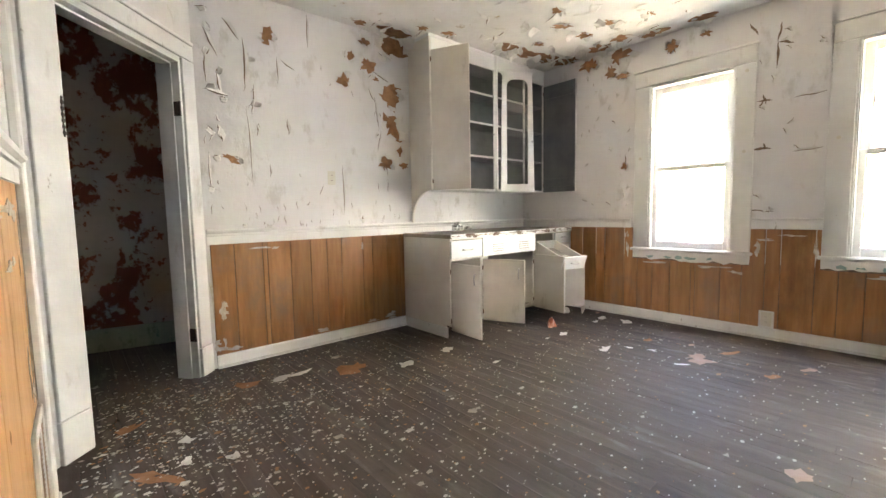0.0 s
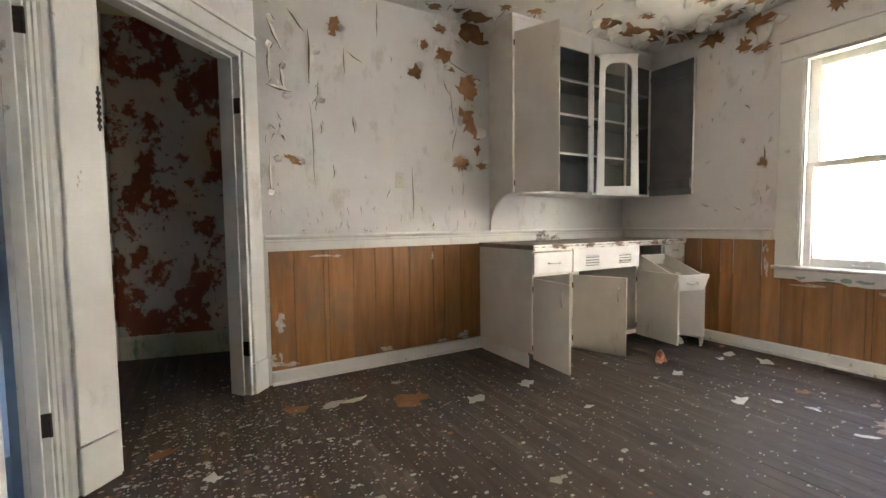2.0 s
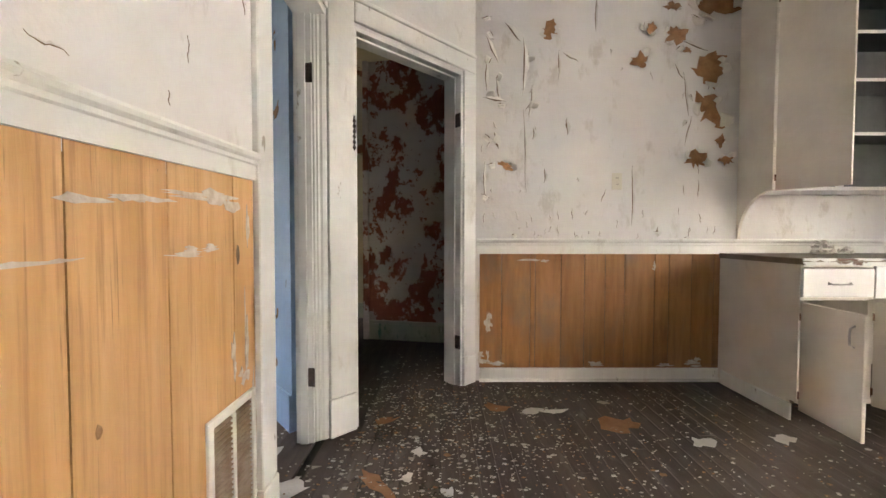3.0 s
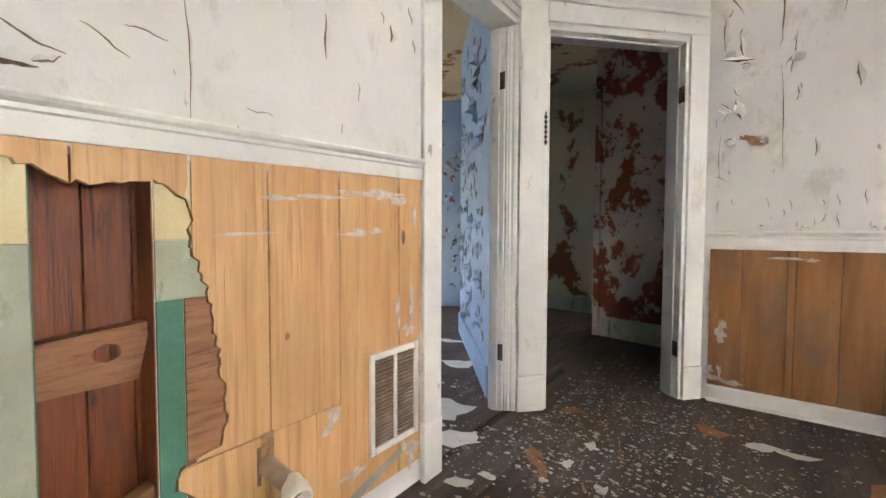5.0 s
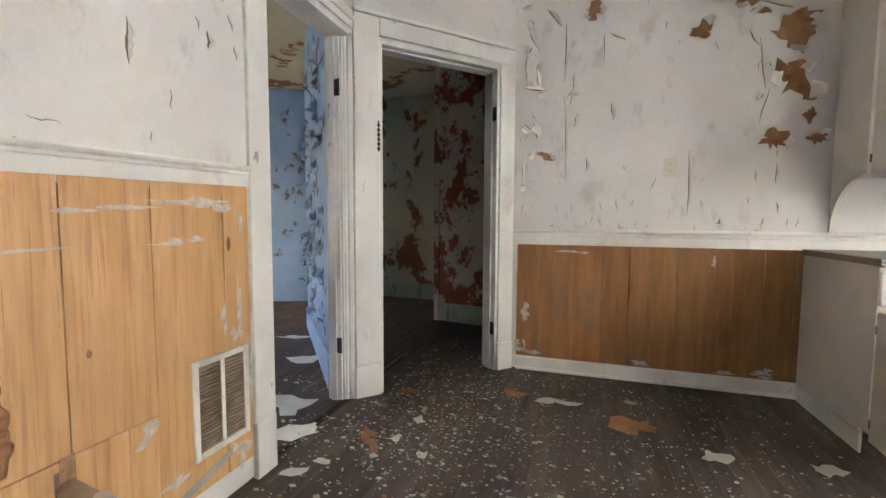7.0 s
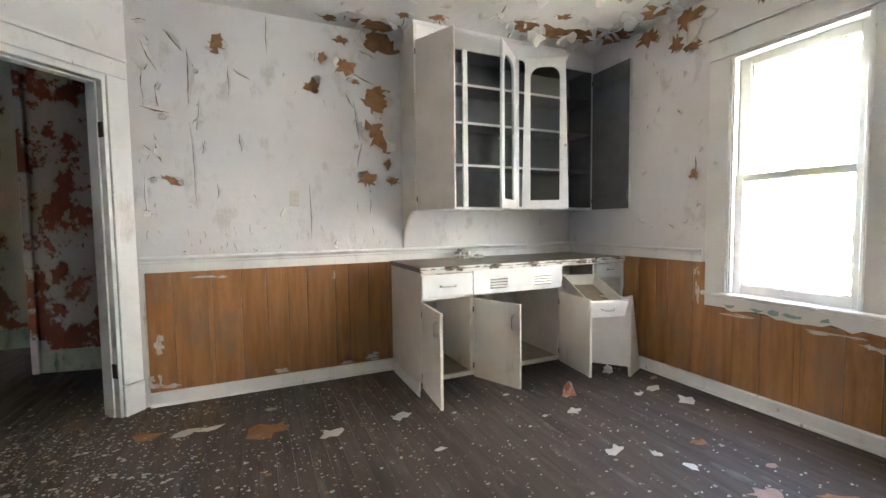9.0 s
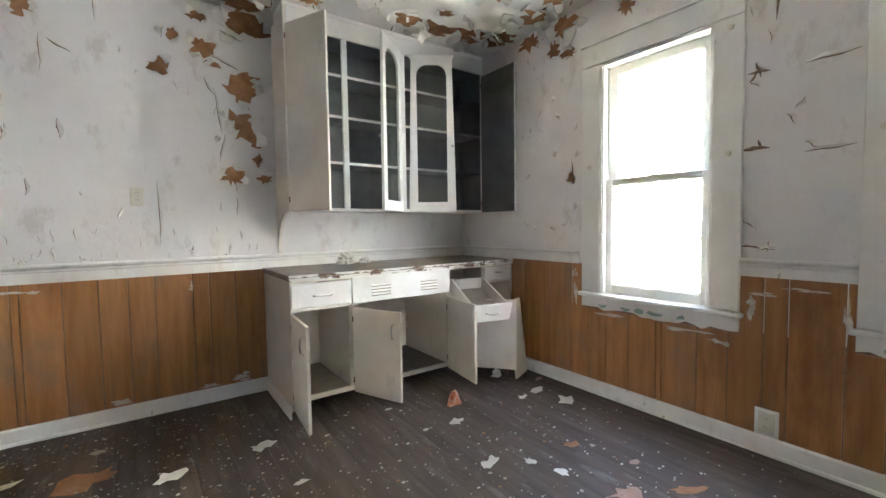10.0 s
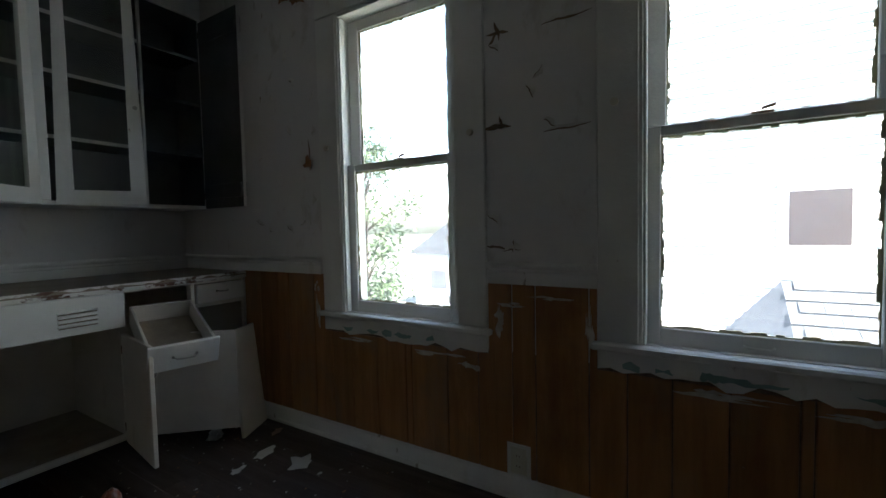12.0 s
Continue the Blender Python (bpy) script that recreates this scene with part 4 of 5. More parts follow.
part("header", bx(UX0 + 0.0205, UF, 2.545, UX1, UF + 0.02, UZ1, 0.002), M_CABW, up)
part("bottom_rail", bx(UX0 + 0.0205, UF, UZ0, UX1, UF + 0.02, UZ0 + 0.022, 0.002), M_CABW, up)
for x0, x1 in ((2.486, 2.495), (2.870, 2.912), (3.335, 3.395), (3.83, 3.845), (4.19, 4.204)):
    part("stile", bx(x0, UF + 0.0005, UZ0 + 0.023, x1, UF + 0.0195, 2.544, 0.002), M_CABW, up)
for z in (1.652, 1.985, 2.280):
    for x0, x1 in ((UX0 + 0.024, 2.885), (2.886, 3.365), (3.366, 3.838), (3.839, UX1 - 0.02)):
        sh = part("shelf", bx(x0, UF + 0.03, z, x1 - 0.001, 4.178, z + 0.017, 0.001), M_GREYIN, up)
        part("shelf_edge", bx(x0, UF + 0.024, z - 0.001, x1 - 0.001, UF + 0.0295, z + 0.018), M_CABW if x0 < 3.8 else M_GREYIN, sh)


def glazed_leaf(hx, hy, fx, fy):
    w, h, t, st = math.hypot(fx - hx, fy - hy), 1.238, 0.02, 0.07
    m = pose(hx, hy, UZ0 + 0.002, 0, 0, math.degrees(math.atan2(fy - hy, fx - hx)))
    o = new("glazed_door")
    o.parent, o.matrix_basis = up, m
    bm = bmesh.new()
    a0, a1, b0, b1, r = st, w - st, 0.075, h - 0.075, 0.085
    inner = [(a0, b0), (a1, b0)]
    for k in range(9):
        an = k / 8 * math.pi / 2
        inner.append((a1 - r + r * math.cos(an), b1 - r + r * math.sin(an)))
    for k in range(9):
        an = math.pi / 2 + k / 8 * math.pi / 2
        inner.append((a0 + r + r * math.cos(an), b1 - r + r * math.sin(an)))

    def out_of(p):
        cx, cz = w / 2, h / 2
        dx, dz = p[0] - cx, p[1] - cz
        if p == inner[0]:
            return (0, 0)
        if p == inner[1]:
            return (w, 0)
        s = min((w / 2) / abs(dx) if dx else 1e9, (h / 2) / abs(dz) if dz else 1e9)
        return (cx + dx * s, cz + dz * s)
    outer = [out_of(p) for p in inner]
    outer[2 + 4] = (w, h)
    outer[2 + 9 + 4] = (0, h)
    rows = []
    for ring in (inner, outer):
        for y in (-t / 2, t / 2):
            rows.append([bm.verts.new((p[0], y, p[1])) for p in ring])
    n = len(inner)
    for k in range(n):
        q = (k + 1) % n
        bm.faces.new((rows[0][k], rows[2][k], rows[2][q], rows[0][q]))
        bm.faces.new((rows[1][k], rows[1][q], rows[3][q], rows[3][k]))
        bm.faces.new((rows[0][k], rows[0][q], rows[1][q], rows[1][k]))
        bm.faces.new((rows[2][k], rows[3][k], rows[3][q], rows[2][q]))
    bmesh.ops.recalc_face_normals(bm, faces=bm.faces)
    part("door_frame", bm, M_CABW, o)
    g = part("pane", prism([(w / 2 + (p[0] - w / 2) * 1.02, h / 2 + (p[1] - h / 2) * 1.004) for p in inner], "y", -0.002, 0.002), M_GLASS, o, "dusty arched glass pane")
    g.visible_shadow = False
    k = tube(bmesh.new(), [(w - 0.03, -t / 2, 0.52), (w - 0.03, -t / 2 - 0.022, 0.52)], [0.007, 0.011], 10)
    part("knob", k, M_STEEL, o, "small metal knob")
    return o


leaf(up, "solid_door", UX0 + 0.012, UF - 0.012, 2.635, 3.545, UZ0 - 0.005, 2.545, M_CAB)
glazed_leaf(3.345, UF - 0.012, 3.035, 3.595)
glazed_leaf(3.412, UF - 0.012, 3.742, 3.678)
gd = leaf(up, "solid_door", 4.186, UF - 0.012, 4.182, 3.45, UZ0 + 0.002, 2.52, M_GREYIN)
for z in (0.06, 1.06):
    part("batten", bx(0.02, 0.0095, z, 0.41, 0.022, z + 0.09, 0.002), M_GREYIN, gd)
    part("batten", bx(0.02, -0.022, z, 0.41, -0.0095, z + 0.09, 0.002), M_GREYIN, gd)
part("edge_strip", bx(0.4185, -0.009, 0, 0.424, 0.009, 1.21), M_CABW, gd, "white painted door edge")
part("wall_boxing", bx(UX0 - 0.002, UF - 0.002, UZ1 + 0.001, UX1, 4.19, CZ - 0.002), M_CABW, up)


# ---- outlets ----
def outlet(m, label, surround=True):
    o = thing("wall_outlet", label, "outlet", m)
    if surround:
        part("surround", bx(-0.052, -0.07, 0, 0.052, 0.07, 0.004, 0.002), M_TRIM, o)
    part("cover_plate", bx(-0.035, -0.057, 0.004, 0.035, 0.057, 0.009, 0.002), M_PLASTIC, o)
    for y in (-0.022, 0.022):
        sk = part("socket", tube(bmesh.new(), [(0, y, 0.009), (0, y, 0.0115)], 0.015, 14), M_PLASTIC, o)
        for x in (-0.006, 0.006):
            part("slot", bx(x - 0.0013, y - 0.004, 0.0114, x + 0.0013, y + 0.005, 0.0122), M_DARK, sk)
    return o


outlet(pose(EX - 0.0076, 1.695, 0.165, 90, 0, -90), "ivory power outlet on the panelling above the baseboard")
outlet(pose(1.63, NY, 1.40, 90, 0, 0), "old ivory power outlet on the plaster wall", False)

# ---- counter clutter and wrapper ----
def crumple(name, label, category, m, r, material, seed, parts=("wrapper",)):
    rg = random.Random(seed)
    bm = bmesh.new()
    bmesh.ops.create_icosphere(bm, subdivisions=3, radius=1.0)
    for v in bm.verts:
        k = 0.75 + 0.5 * noise.noise(v.co * 2.3 + Vector((seed, 0, 0))) + 0.25 * noise.noise(v.co * 6.0)
        v.co = Vector((v.co.x * r[0] * k, v.co.y * r[1] * k, max(-0.35, v.co.z * k) * r[2] + 0.35 * r[2]))
    o = thing(name, label, category, m)
    part(parts[0], bm, material, o)
    return o


crumple("plastic_bag", "crumpled translucent white plastic bag on the worktop", "bag", pose(2.93, 4.03, 0.905), (0.085, 0.06, 0.075), M_FLAKE, 3)
crumple("paper_scrap", "small crumpled pale scrap of paper on the worktop", "scrap", pose(3.09, 4.04, 0.905), (0.055, 0.04, 0.04), M_FLAKE, 8)
wr = thing("snack_bag", "crumpled red and orange snack wrapper on the floor", "wrapper", pose(3.31, 3.16, 0.0, 0, 0, 35) @ Matrix.Scale(0.82, 4))
wb = bmesh.new()
for k in range(5):
    rr = [(0.07, 0.0), (0.055, 0.03), (0.04, 0.06), (0.03, 0.085), (0.012, 0.10)][k]
    for j in range(10):
        a = 2 * math.pi * j / 10
        q = rr[0] * (1 + 0.22 * math.sin(3 * a + k))
        wb.verts.new((q * math.cos(a) * 1.2, q * math.sin(a) * 0.8, rr[1] + 0.006 * math.sin(2 * a + k * 2)))
wb.verts.ensure_lookup_table()
for k in range(4):
    for j in range(10):
        wb.faces.new([wb.verts[k * 10 + j], wb.verts[k * 10 + (j + 1) % 10], wb.verts[(k + 1) * 10 + (j + 1) % 10], wb.verts[(k + 1) * 10 + j]])
part("foil", wb, M_BAG, wr)
crumple("debris_lump", "grey crumpled plastic scrap under the cabinet", "scrap", pose(3.88, 3.36, 0), (0.05, 0.04, 0.05), M_FLAKE, 12)

# ---- larger scraps on the floor ----
SCRAPS = [  # x, y, rx, ry, turn, kind
    (2.13, 3.34, 0.075, 0.045, 10, 0), (1.71, 3.31, 0.06, 0.042, 20, 0), (0.95, 3.68, 0.075, 0.042, 35, 0), (1.06, 3.67, 0.07, 0.028, -20, 0),
    (1.37, 3.49, 0.11, 0.075, 30, 1), (0.73, 3.74, 0.075, 0.055, 0, 1), (0.14, 2.97, 0.12, 0.035, -48, 1), (0.10, 3.55, 0.06, 0.04, 0, 1),
    (3.92, 2.97, 0.055, 0.035, 0, 0), (3.94, 2.73, 0.062, 0.045, 0, 0), (3.74, 2.95, 0.035, 0.022, 0, 0), (3.15, 2.93, 0.045, 0.028, 0, 0), (4.10, 3.12, 0.05, 0.025, 30, 2),
    (3.01, 2.47, 0.045, 0.03, 0, 0), (3.19, 2.37, 0.03, 0.03, 0, 0), (3.24, 2.21, 0.035, 0.03, 0, 0), (3.49, 2.34, 0.042, 0.024, -20, 1), (3.33, 1.93, 0.075, 0.05, 0, 2),
    (3.25, 1.87, 0.12, 0.05, -42, 2), (2.10, 1.17, 0.05, 0.04, 0, 2), (3.26, 1.47, 0.06, 0.03, -20, 1), (3.57, 1.33, 0.06, 0.025, -30, 2), (3.58, 1.79, 0.075, 0.022, -35, 1),
    (3.08, 1.96, 0.06, 0.02, -40, 0), (2.82, 0.89, 0.03, 0.03, 0, 0), (-0.44, 3.17, 0.12, 0.10, 0, 0), (-0.22, 2.92, 0.13, 0.08, 40, 0), (-0.86, 3.87, 0.13, 0.09, 20, 0), (-1.32, 4.34, 0.12, 0.05, 20, 0),
    (0.31, 3.21, 0.035, 0.025, 0, 0), (0.27, 3.0, 0.03, 0.02, 20, 0), (0.44, 2.91, 0.03, 0.025, 0, 0), (2.21, 2.88, 0.03, 0.02, 0, 0), (0.05, 2.72, 0.04, 0.03, 0, 0), (-0.02, 2.62, 0.05, 0.025, 40, 0), (3.05, 2.5, 0.03, 0.018, 50, 0), (3.6, 2.05, 0.03, 0.02, 0, 2)]
rs = random.Random(21)
for x, y, rx, ry, turn, kind in SCRAPS:
    nm, lab, mt = (("paint_chip", "curled off-white flake of fallen paint on the floor", M_FLAKE), ("wallboard_scrap", "rust-brown scrap of wallboard on the floor", M_ORANGE), ("plaster_scrap", "pinkish-brown scrap of board on the floor", M_PINK))[kind]
    o = thing(nm, lab, "debris", pose(x, y, 0.001, 0, 0, turn), "scraps on the floor")
    part("flake", chip(rs, rx, ry, rs.uniform(0.006, 0.022) if kind != 2 else 0.004), mt, o)

# ---- small chips strewn over the floor ----
M_CRUMB = mat("paint_crumbs", [(0.5, 0.47, 0.42), (0.62, 0.59, 0.54)], 5, ONE, 0.8, 0.1)
ct = M_CRUMB.node_tree
cr, cg = ct.nodes.new("ShaderNodeValToRGB"), ct.nodes.new("ShaderNodeNewGeometry")
cr.color_ramp.interpolation = "CONSTANT"
cr.color_ramp.elements[0].color, cr.color_ramp.elements[1].color, cr.color_ramp.elements[1].position = (0.56, 0.53, 0.47, 1), (0.40, 0.35, 0.29, 1), 0.36
for p, c in ((0.62, (0.32, 0.17, 0.08, 1)), (0.78, (0.40, 0.36, 0.30, 1)), (0.88, (0.07, 0.05, 0.04, 1))):
    cr.color_ramp.elements.new(p).color = c
ct.links.new(cg.outputs["Random Per Island"], cr.inputs[0])
ct.links.new(cr.outputs[0], ct.nodes["Principled BSDF"].inputs["Base Color"])


def crumbs(name, spots, label, seed):
    rg = random.Random(seed)
    vs, fs = [], []
    for cx, cy, sx, sy, n, size in spots:
        for _ in range(n):
            x, y = rg.gauss(cx, sx), rg.gauss(cy, sy)
            if not (-0.1 < x < 4.15 and SY < y < 4.12) and not (x < 0.6 and 2.6 < y < 6.5 and x > -2.5):
                continue
            if x < 0.6 and y > 3.33 + (x + 0.15) * 1.14 - 0.06 and y < 3.33 + (x + 0.15) * 1.14 + 0.3 and not (-0.02 < x < 0.46):
                continue
            if -0.35 < x < -0.1 and not 2.68 < y < 3.12:
                continue
            r, a0, k = size * math.exp(rg.gauss(0, 0.5)), rg.uniform(0, 6.3), rg.choice((3, 4, 5))
            b = len(vs)
            for top in (0, 1):
                for j in range(k):
                    a = a0 + 2 * math.pi * j / k
                    q = r * rg.uniform(0.6, 1.3)
                    vs.append((x + q * math.cos(a), y + 0.7 * q * math.sin(a), 0.0006 + top * rg.uniform(0.0008, 0.003)))
            fs.append(tuple(range(b + k, b + 2 * k)))
            for j in range(k):
                fs.append((b + j, b + (j + 1) % k, b + k + (j + 1) % k, b + k + j))
    me = bpy.data.meshes.new(name)
    me.from_pydata(vs, [], fs)
    me.materials.append(M_CRUMB)
    return tagged(new(name, me), label, "debris", kind="stuff")


crumbs("paint_crumbs", [(0.5, 3.2, 0.45, 0.5, 1500, 0.0052), (0.15, 3.6, 0.35, 0.5, 900, 0.006), (1.2, 2.9, 0.8, 0.7, 1300, 0.005), (0.6, 1.8, 0.6, 0.7, 500, 0.005), (2.4, 2.4, 1.0, 0.9, 900, 0.0045), (3.4, 2.4, 0.5, 0.8, 260, 0.0055), (2.2, 1.0, 1.2, 0.8, 350, 0.005), (-0.4, 3.1, 0.3, 0.3, 200, 0.007), (1.0, 3.95, 0.7, 0.12, 300, 0.004)],
       "countless small chips of fallen paint on the floor", 4)

# ---- peeling paint ----
def wall_pose(side, u, v, turn=0.0, off=0.0):
    base = {"n": pose(u, NY - off, v, 90, 0, 0), "e": pose(EX - off, u, v, 90, 0, -90), "w": pose(WX + off, u, v, 90, 0, 90), "c": pose(u, v, CZ - off, 180, 0, 0)}[side]
    return base @ pose(0, 0, 0, 0, 0, turn)


OWNER = {"n": wall_north, "e": wall_east, "w": wall_west, "c": ceiling}
rp = random.Random(77)


def flap(side, u, v, w, h, turn, curl, off=0.0):
    """A curled tongue of paint, fixed along its lower edge, standing off the wall."""
    bm = bmesh.new()
    n, mcols = 6, 5
    grid = []
    for k in range(n + 1):
        s = k / n
        an = curl * s
        row = []
        for j in range(mcols + 1):
            q = j / mcols - 0.5
            wide = w * (1 - 0.55 * s ** 2) * (1 + rp.uniform(-0.12, 0.12))
            rad = h / max(curl, 0.05)
            row.append(bm.verts.new((q * wide + 0.1 * w * s, rad * math.sin(an) + rp.uniform(-0.06, 0.06) * h * s, 0.0015 + rad * (1 - math.cos(an)) + 0.10 * h * (0.25 - q * q) * s)))
        grid.append(row)
    for r0, r1 in zip(grid, grid[1:]):
        for j in range(mcols):
            bm.faces.new((r0[j], r0[j + 1], r1[j + 1], r1[j])).smooth = True
    ob = part("paint_flap", bm, M_FLAKE, OWNER[side], "", wall_pose(side, u, v, turn, off))
    md = ob.modifiers.new("thick", "SOLIDIFY")
    md.thickness = 0.0012
    return ob


def bare(side, u, v, rx, ry, turn=0.0, flaps=2, material=None, rough=0.58):
    """A patch of bare brown backing with flaps of paint curling off its rim."""
    out = blob(rp, 19, rx, ry, rough)
    part("bare_patch", prism(out, "z", 0.0004, 0.0016), material or M_BROWN, OWNER[side], "bare brown patch", wall_pose(side, u, v, turn))
    for _ in range(flaps):
        a = rp.uniform(0, 6.28)
        m = wall_pose(side, u, v, turn) @ Vector((rx * 0.9 * math.cos(a), ry * 0.9 * math.sin(a), 0))
        uu, vv = {"n": (m.x, m.z), "e": (m.y, m.z), "w": (m.y, m.z), "c": (m.x, m.y)}[side]
        sz = rp.uniform(0.5, 1.0) * max(rx, ry)
        flap(side, uu, vv, sz, sz * rp.uniform(0.6, 1.0), turn + math.degrees(a) - 90 + rp.uniform(-30, 30), rp.uniform(0.5, 1.7))


def crack(side, u, v, length, width, turn=0.0, lift=True):
    """A split in the paint: a dark slit with one lifted lip."""
    n = 9
    if side in "nw":
        width *= 0.62
    up_, dn = [], []
    for k in range(n + 1):
        s = k / n
        yy = (s - 0.5) * length
        wv = 0.003 * math.sin(7 * s + u * 10) + rp.uniform(-0.0015, 0.0015)
        wd = width * math.sin(math.pi * min(0.97, max(0.03, s))) * rp.uniform(0.5, 1.0) / 2 + 0.0004
        up_.append((wv + wd, yy))
        dn.append((wv - wd, yy))
    part("crack", prism(up_ + dn[::-1], "z", 0.0003, 0.0012), M_DARK, OWNER[side], "", wall_pose(side, u, v, turn))
    if lift:
        bm = bmesh.new()
        rows = []
        for k in range(n + 1):
            x, yy = up_[k]
            hgt = width * 0.9 * math.sin(math.pi * k / n) * rp.uniform(0.5, 1.1)
            rows.append([bm.verts.new((x + hgt * 2.4, yy, 0.0008)), bm.verts.new((x + hgt * 1.1, yy, 0.001 + hgt * 0.5)), bm.verts.new((x - hgt * 0.3, yy, 0.001 + hgt))])
        for r0, r1 in zip(rows, rows[1:]):
            for j in range(2):
                bm.faces.new((r0[j], r0[j + 1], r1[j + 1], r1[j])).smooth = True
        part("paint_lip", bm, M_FLAKE, OWNER[side], "", wall_pose(side, u, v, turn))


for u, v, rx, ry, t, f in ((1.15, 2.44, 0.05, 0.055, -30, 2), (2.29, 2.62, 0.14, 0.09, 0, 5), (2.02, 2.40, 0.085, 0.05, 10, 3), (1.77, 2.23, 0.045, 0.06, -30, 2), (2.26, 2.17, 0.10, 0.10, 20, 3),
                           (2.27, 1.89, 0.07, 0.11, 35, 3), (2.18, 1.55, 0.075, 0.05, 0, 2), (2.35, 1.68, 0.03, 0.035, 0, 1), (2.40, 1.55, 0.05, 0.03, 0, 2), (0.87, 1.50, 0.055, 0.022, -25, 2), (2.10, 2.30, 0.04, 0.02, 0, 1), (2.0, 2.60, 0.05, 0.03, 0, 2), (1.85, 2.45, 0.03, 0.045, 0, 2)):
    bare("n", u, v, rx, ry, t, f)
for u, v, l, w, t in ((0.99, 1.62, 0.55, 0.010, 2), (1.74, 1.30, 0.42, 0.012, 0), (1.92, 1.05, 0.07, 0.016, 0), (1.13, 1.44, 0.10, 0.012, 0), (1.28, 1.78, 0.12, 0.018, 5), (1.47, 2.55, 0.25, 0.012, 0), (0.71, 1.40, 0.30, 0.010, 0), (1.54, 1.30, 0.09, 0.010, -20), (0.98, 2.20, 0.36, 0.022, 0),
                      (1.03, 1.95, 0.22, 0.016, -6), (1.05, 1.73, 0.08, 0.014, 0), (0.79, 1.68, 0.12, 0.030, 15), (0.78, 1.96, 0.16, 0.02, 80), (0.80, 2.03, 0.16, 0.018, 10), (0.72, 2.12, 0.2, 0.02, 0), (0.76, 2.3, 0.2, 0.018, 25), (0.9, 2.42, 0.16, 0.02, 40), (1.22, 2.2, 0.2, 0.012, 0), (1.3, 2.25, 0.12, 0.014, 60), (2.1, 2.0, 0.3, 0.012, 8), (2.12, 1.75, 0.2, 0.012, -12), (2.05, 2.15, 0.12, 0.014, 30), (2.2, 1.35, 0.12, 0.008, 0), (2.15, 2.33, 0.2, 0.016, 70)):
    crack("n", u, v, l, w, t)
for k in range(46):
    crack("n", rp.uniform(0.68, 2.35), rp.choice((rp.uniform(1.0, 1.2), rp.uniform(1.0, 2.6))), rp.uniform(0.02, 0.08), rp.uniform(0.003, 0.008), rp.gauss(0, 14))
for u, v, rx, ry, t, f in ((2.98, 2.62, 0.09, 0.07, 0, 3), (3.07, 2.49, 0.05, 0.06, 20, 2), (2.49, 2.57, 0.05, 0.055, 0, 2), (2.2, 2.6, 0.04, 0.03, 0, 1), (2.91, 1.52, 0.03, 0.035, 0, 2), (2.94, 2.42, 0.06, 0.03, 0, 2), (3.3, 2.62, 0.10, 0.05, 0, 3), (0.30, 1.75, 0.09, 0.13, 0, 3), (0.30, 1.45, 0.085, 0.12, 20, 4), (0.31, 1.28, 0.07, 0.09, 0, 3), (0.20, 1.62, 0.07, 0.06, 0, 2)):
    bare("e", u, v, rx, ry, t, f, M_PINK if u < 1 else None)
for u, v, l, w, t in ((1.77, 1.94, 0.10, 0.022, 85), (1.77, 1.95, 0.08, 0.020, 15), (1.79, 1.92, 0.06, 0.02, -40), (1.78, 1.56, 0.13, 0.026, 88), (1.76, 1.58, 0.05, 0.014, 10), (1.49, 1.93, 0.19, 0.010, 92), (1.49, 1.52, 0.18, 0.007, 94), (1.8, 1.18, 0.06, 0.012, 50), (1.79, 1.06, 0.11, 0.014, 80), (1.72, 1.05, 0.08, 0.008, 95), (2.90, 1.58, 0.14, 0.014, 0), (3.03, 1.99, 0.06, 0.012, 40), (3.08, 2.14, 0.06, 0.012, -30), (3.06, 1.72, 0.05, 0.01, 20), (3.08, 1.16, 0.07, 0.012, 50), (2.92, 1.25, 0.14, 0.008, 15), (3.35, 1.2, 0.08, 0.01, 70),
                      (1.7, 2.28, 0.22, 0.02, 0), (1.69, 2.45, 0.14, 0.022, -10), (1.60, 1.75, 0.06, 0.008, -40), (1.86, 2.52, 0.12, 0.02, 30), (1.65, 2.36, 0.1, 0.02, 70), (0.33, 1.06, 0.08, 0.02, 80), (0.36, 1.14, 0.07, 0.02, 0), (0.29, 1.02, 0.1, 0.012, 92), (3.0, 2.25, 0.05, 0.012, 0)):
    crack("e", u, v, l, w, t, w < 0.013)
for k in range(26):
    crack("e", rp.choice((rp.uniform(1.4, 1.82), rp.uniform(2.86, 3.5))), rp.uniform(1.0, 2.65), rp.uniform(0.02, 0.07), rp.uniform(0.004, 0.011), rp.uniform(-60, 60))
for u, v, w, h, t, c in ((0.27, 1.19, 0.14, 0.14, 200, 0.8), (0.22, 1.30, 0.10, 0.12, 160, 1.0), (0.33, 1.60, 0.10, 0.06, 90, 0.8), (2.92, 2.60, 0.12, 0.16, 180, 0.5), (2.80, 2.62, 0.10, 0.08, 150, 0.9)):
    flap("e", u, v, w, h, t, c, 0.002)
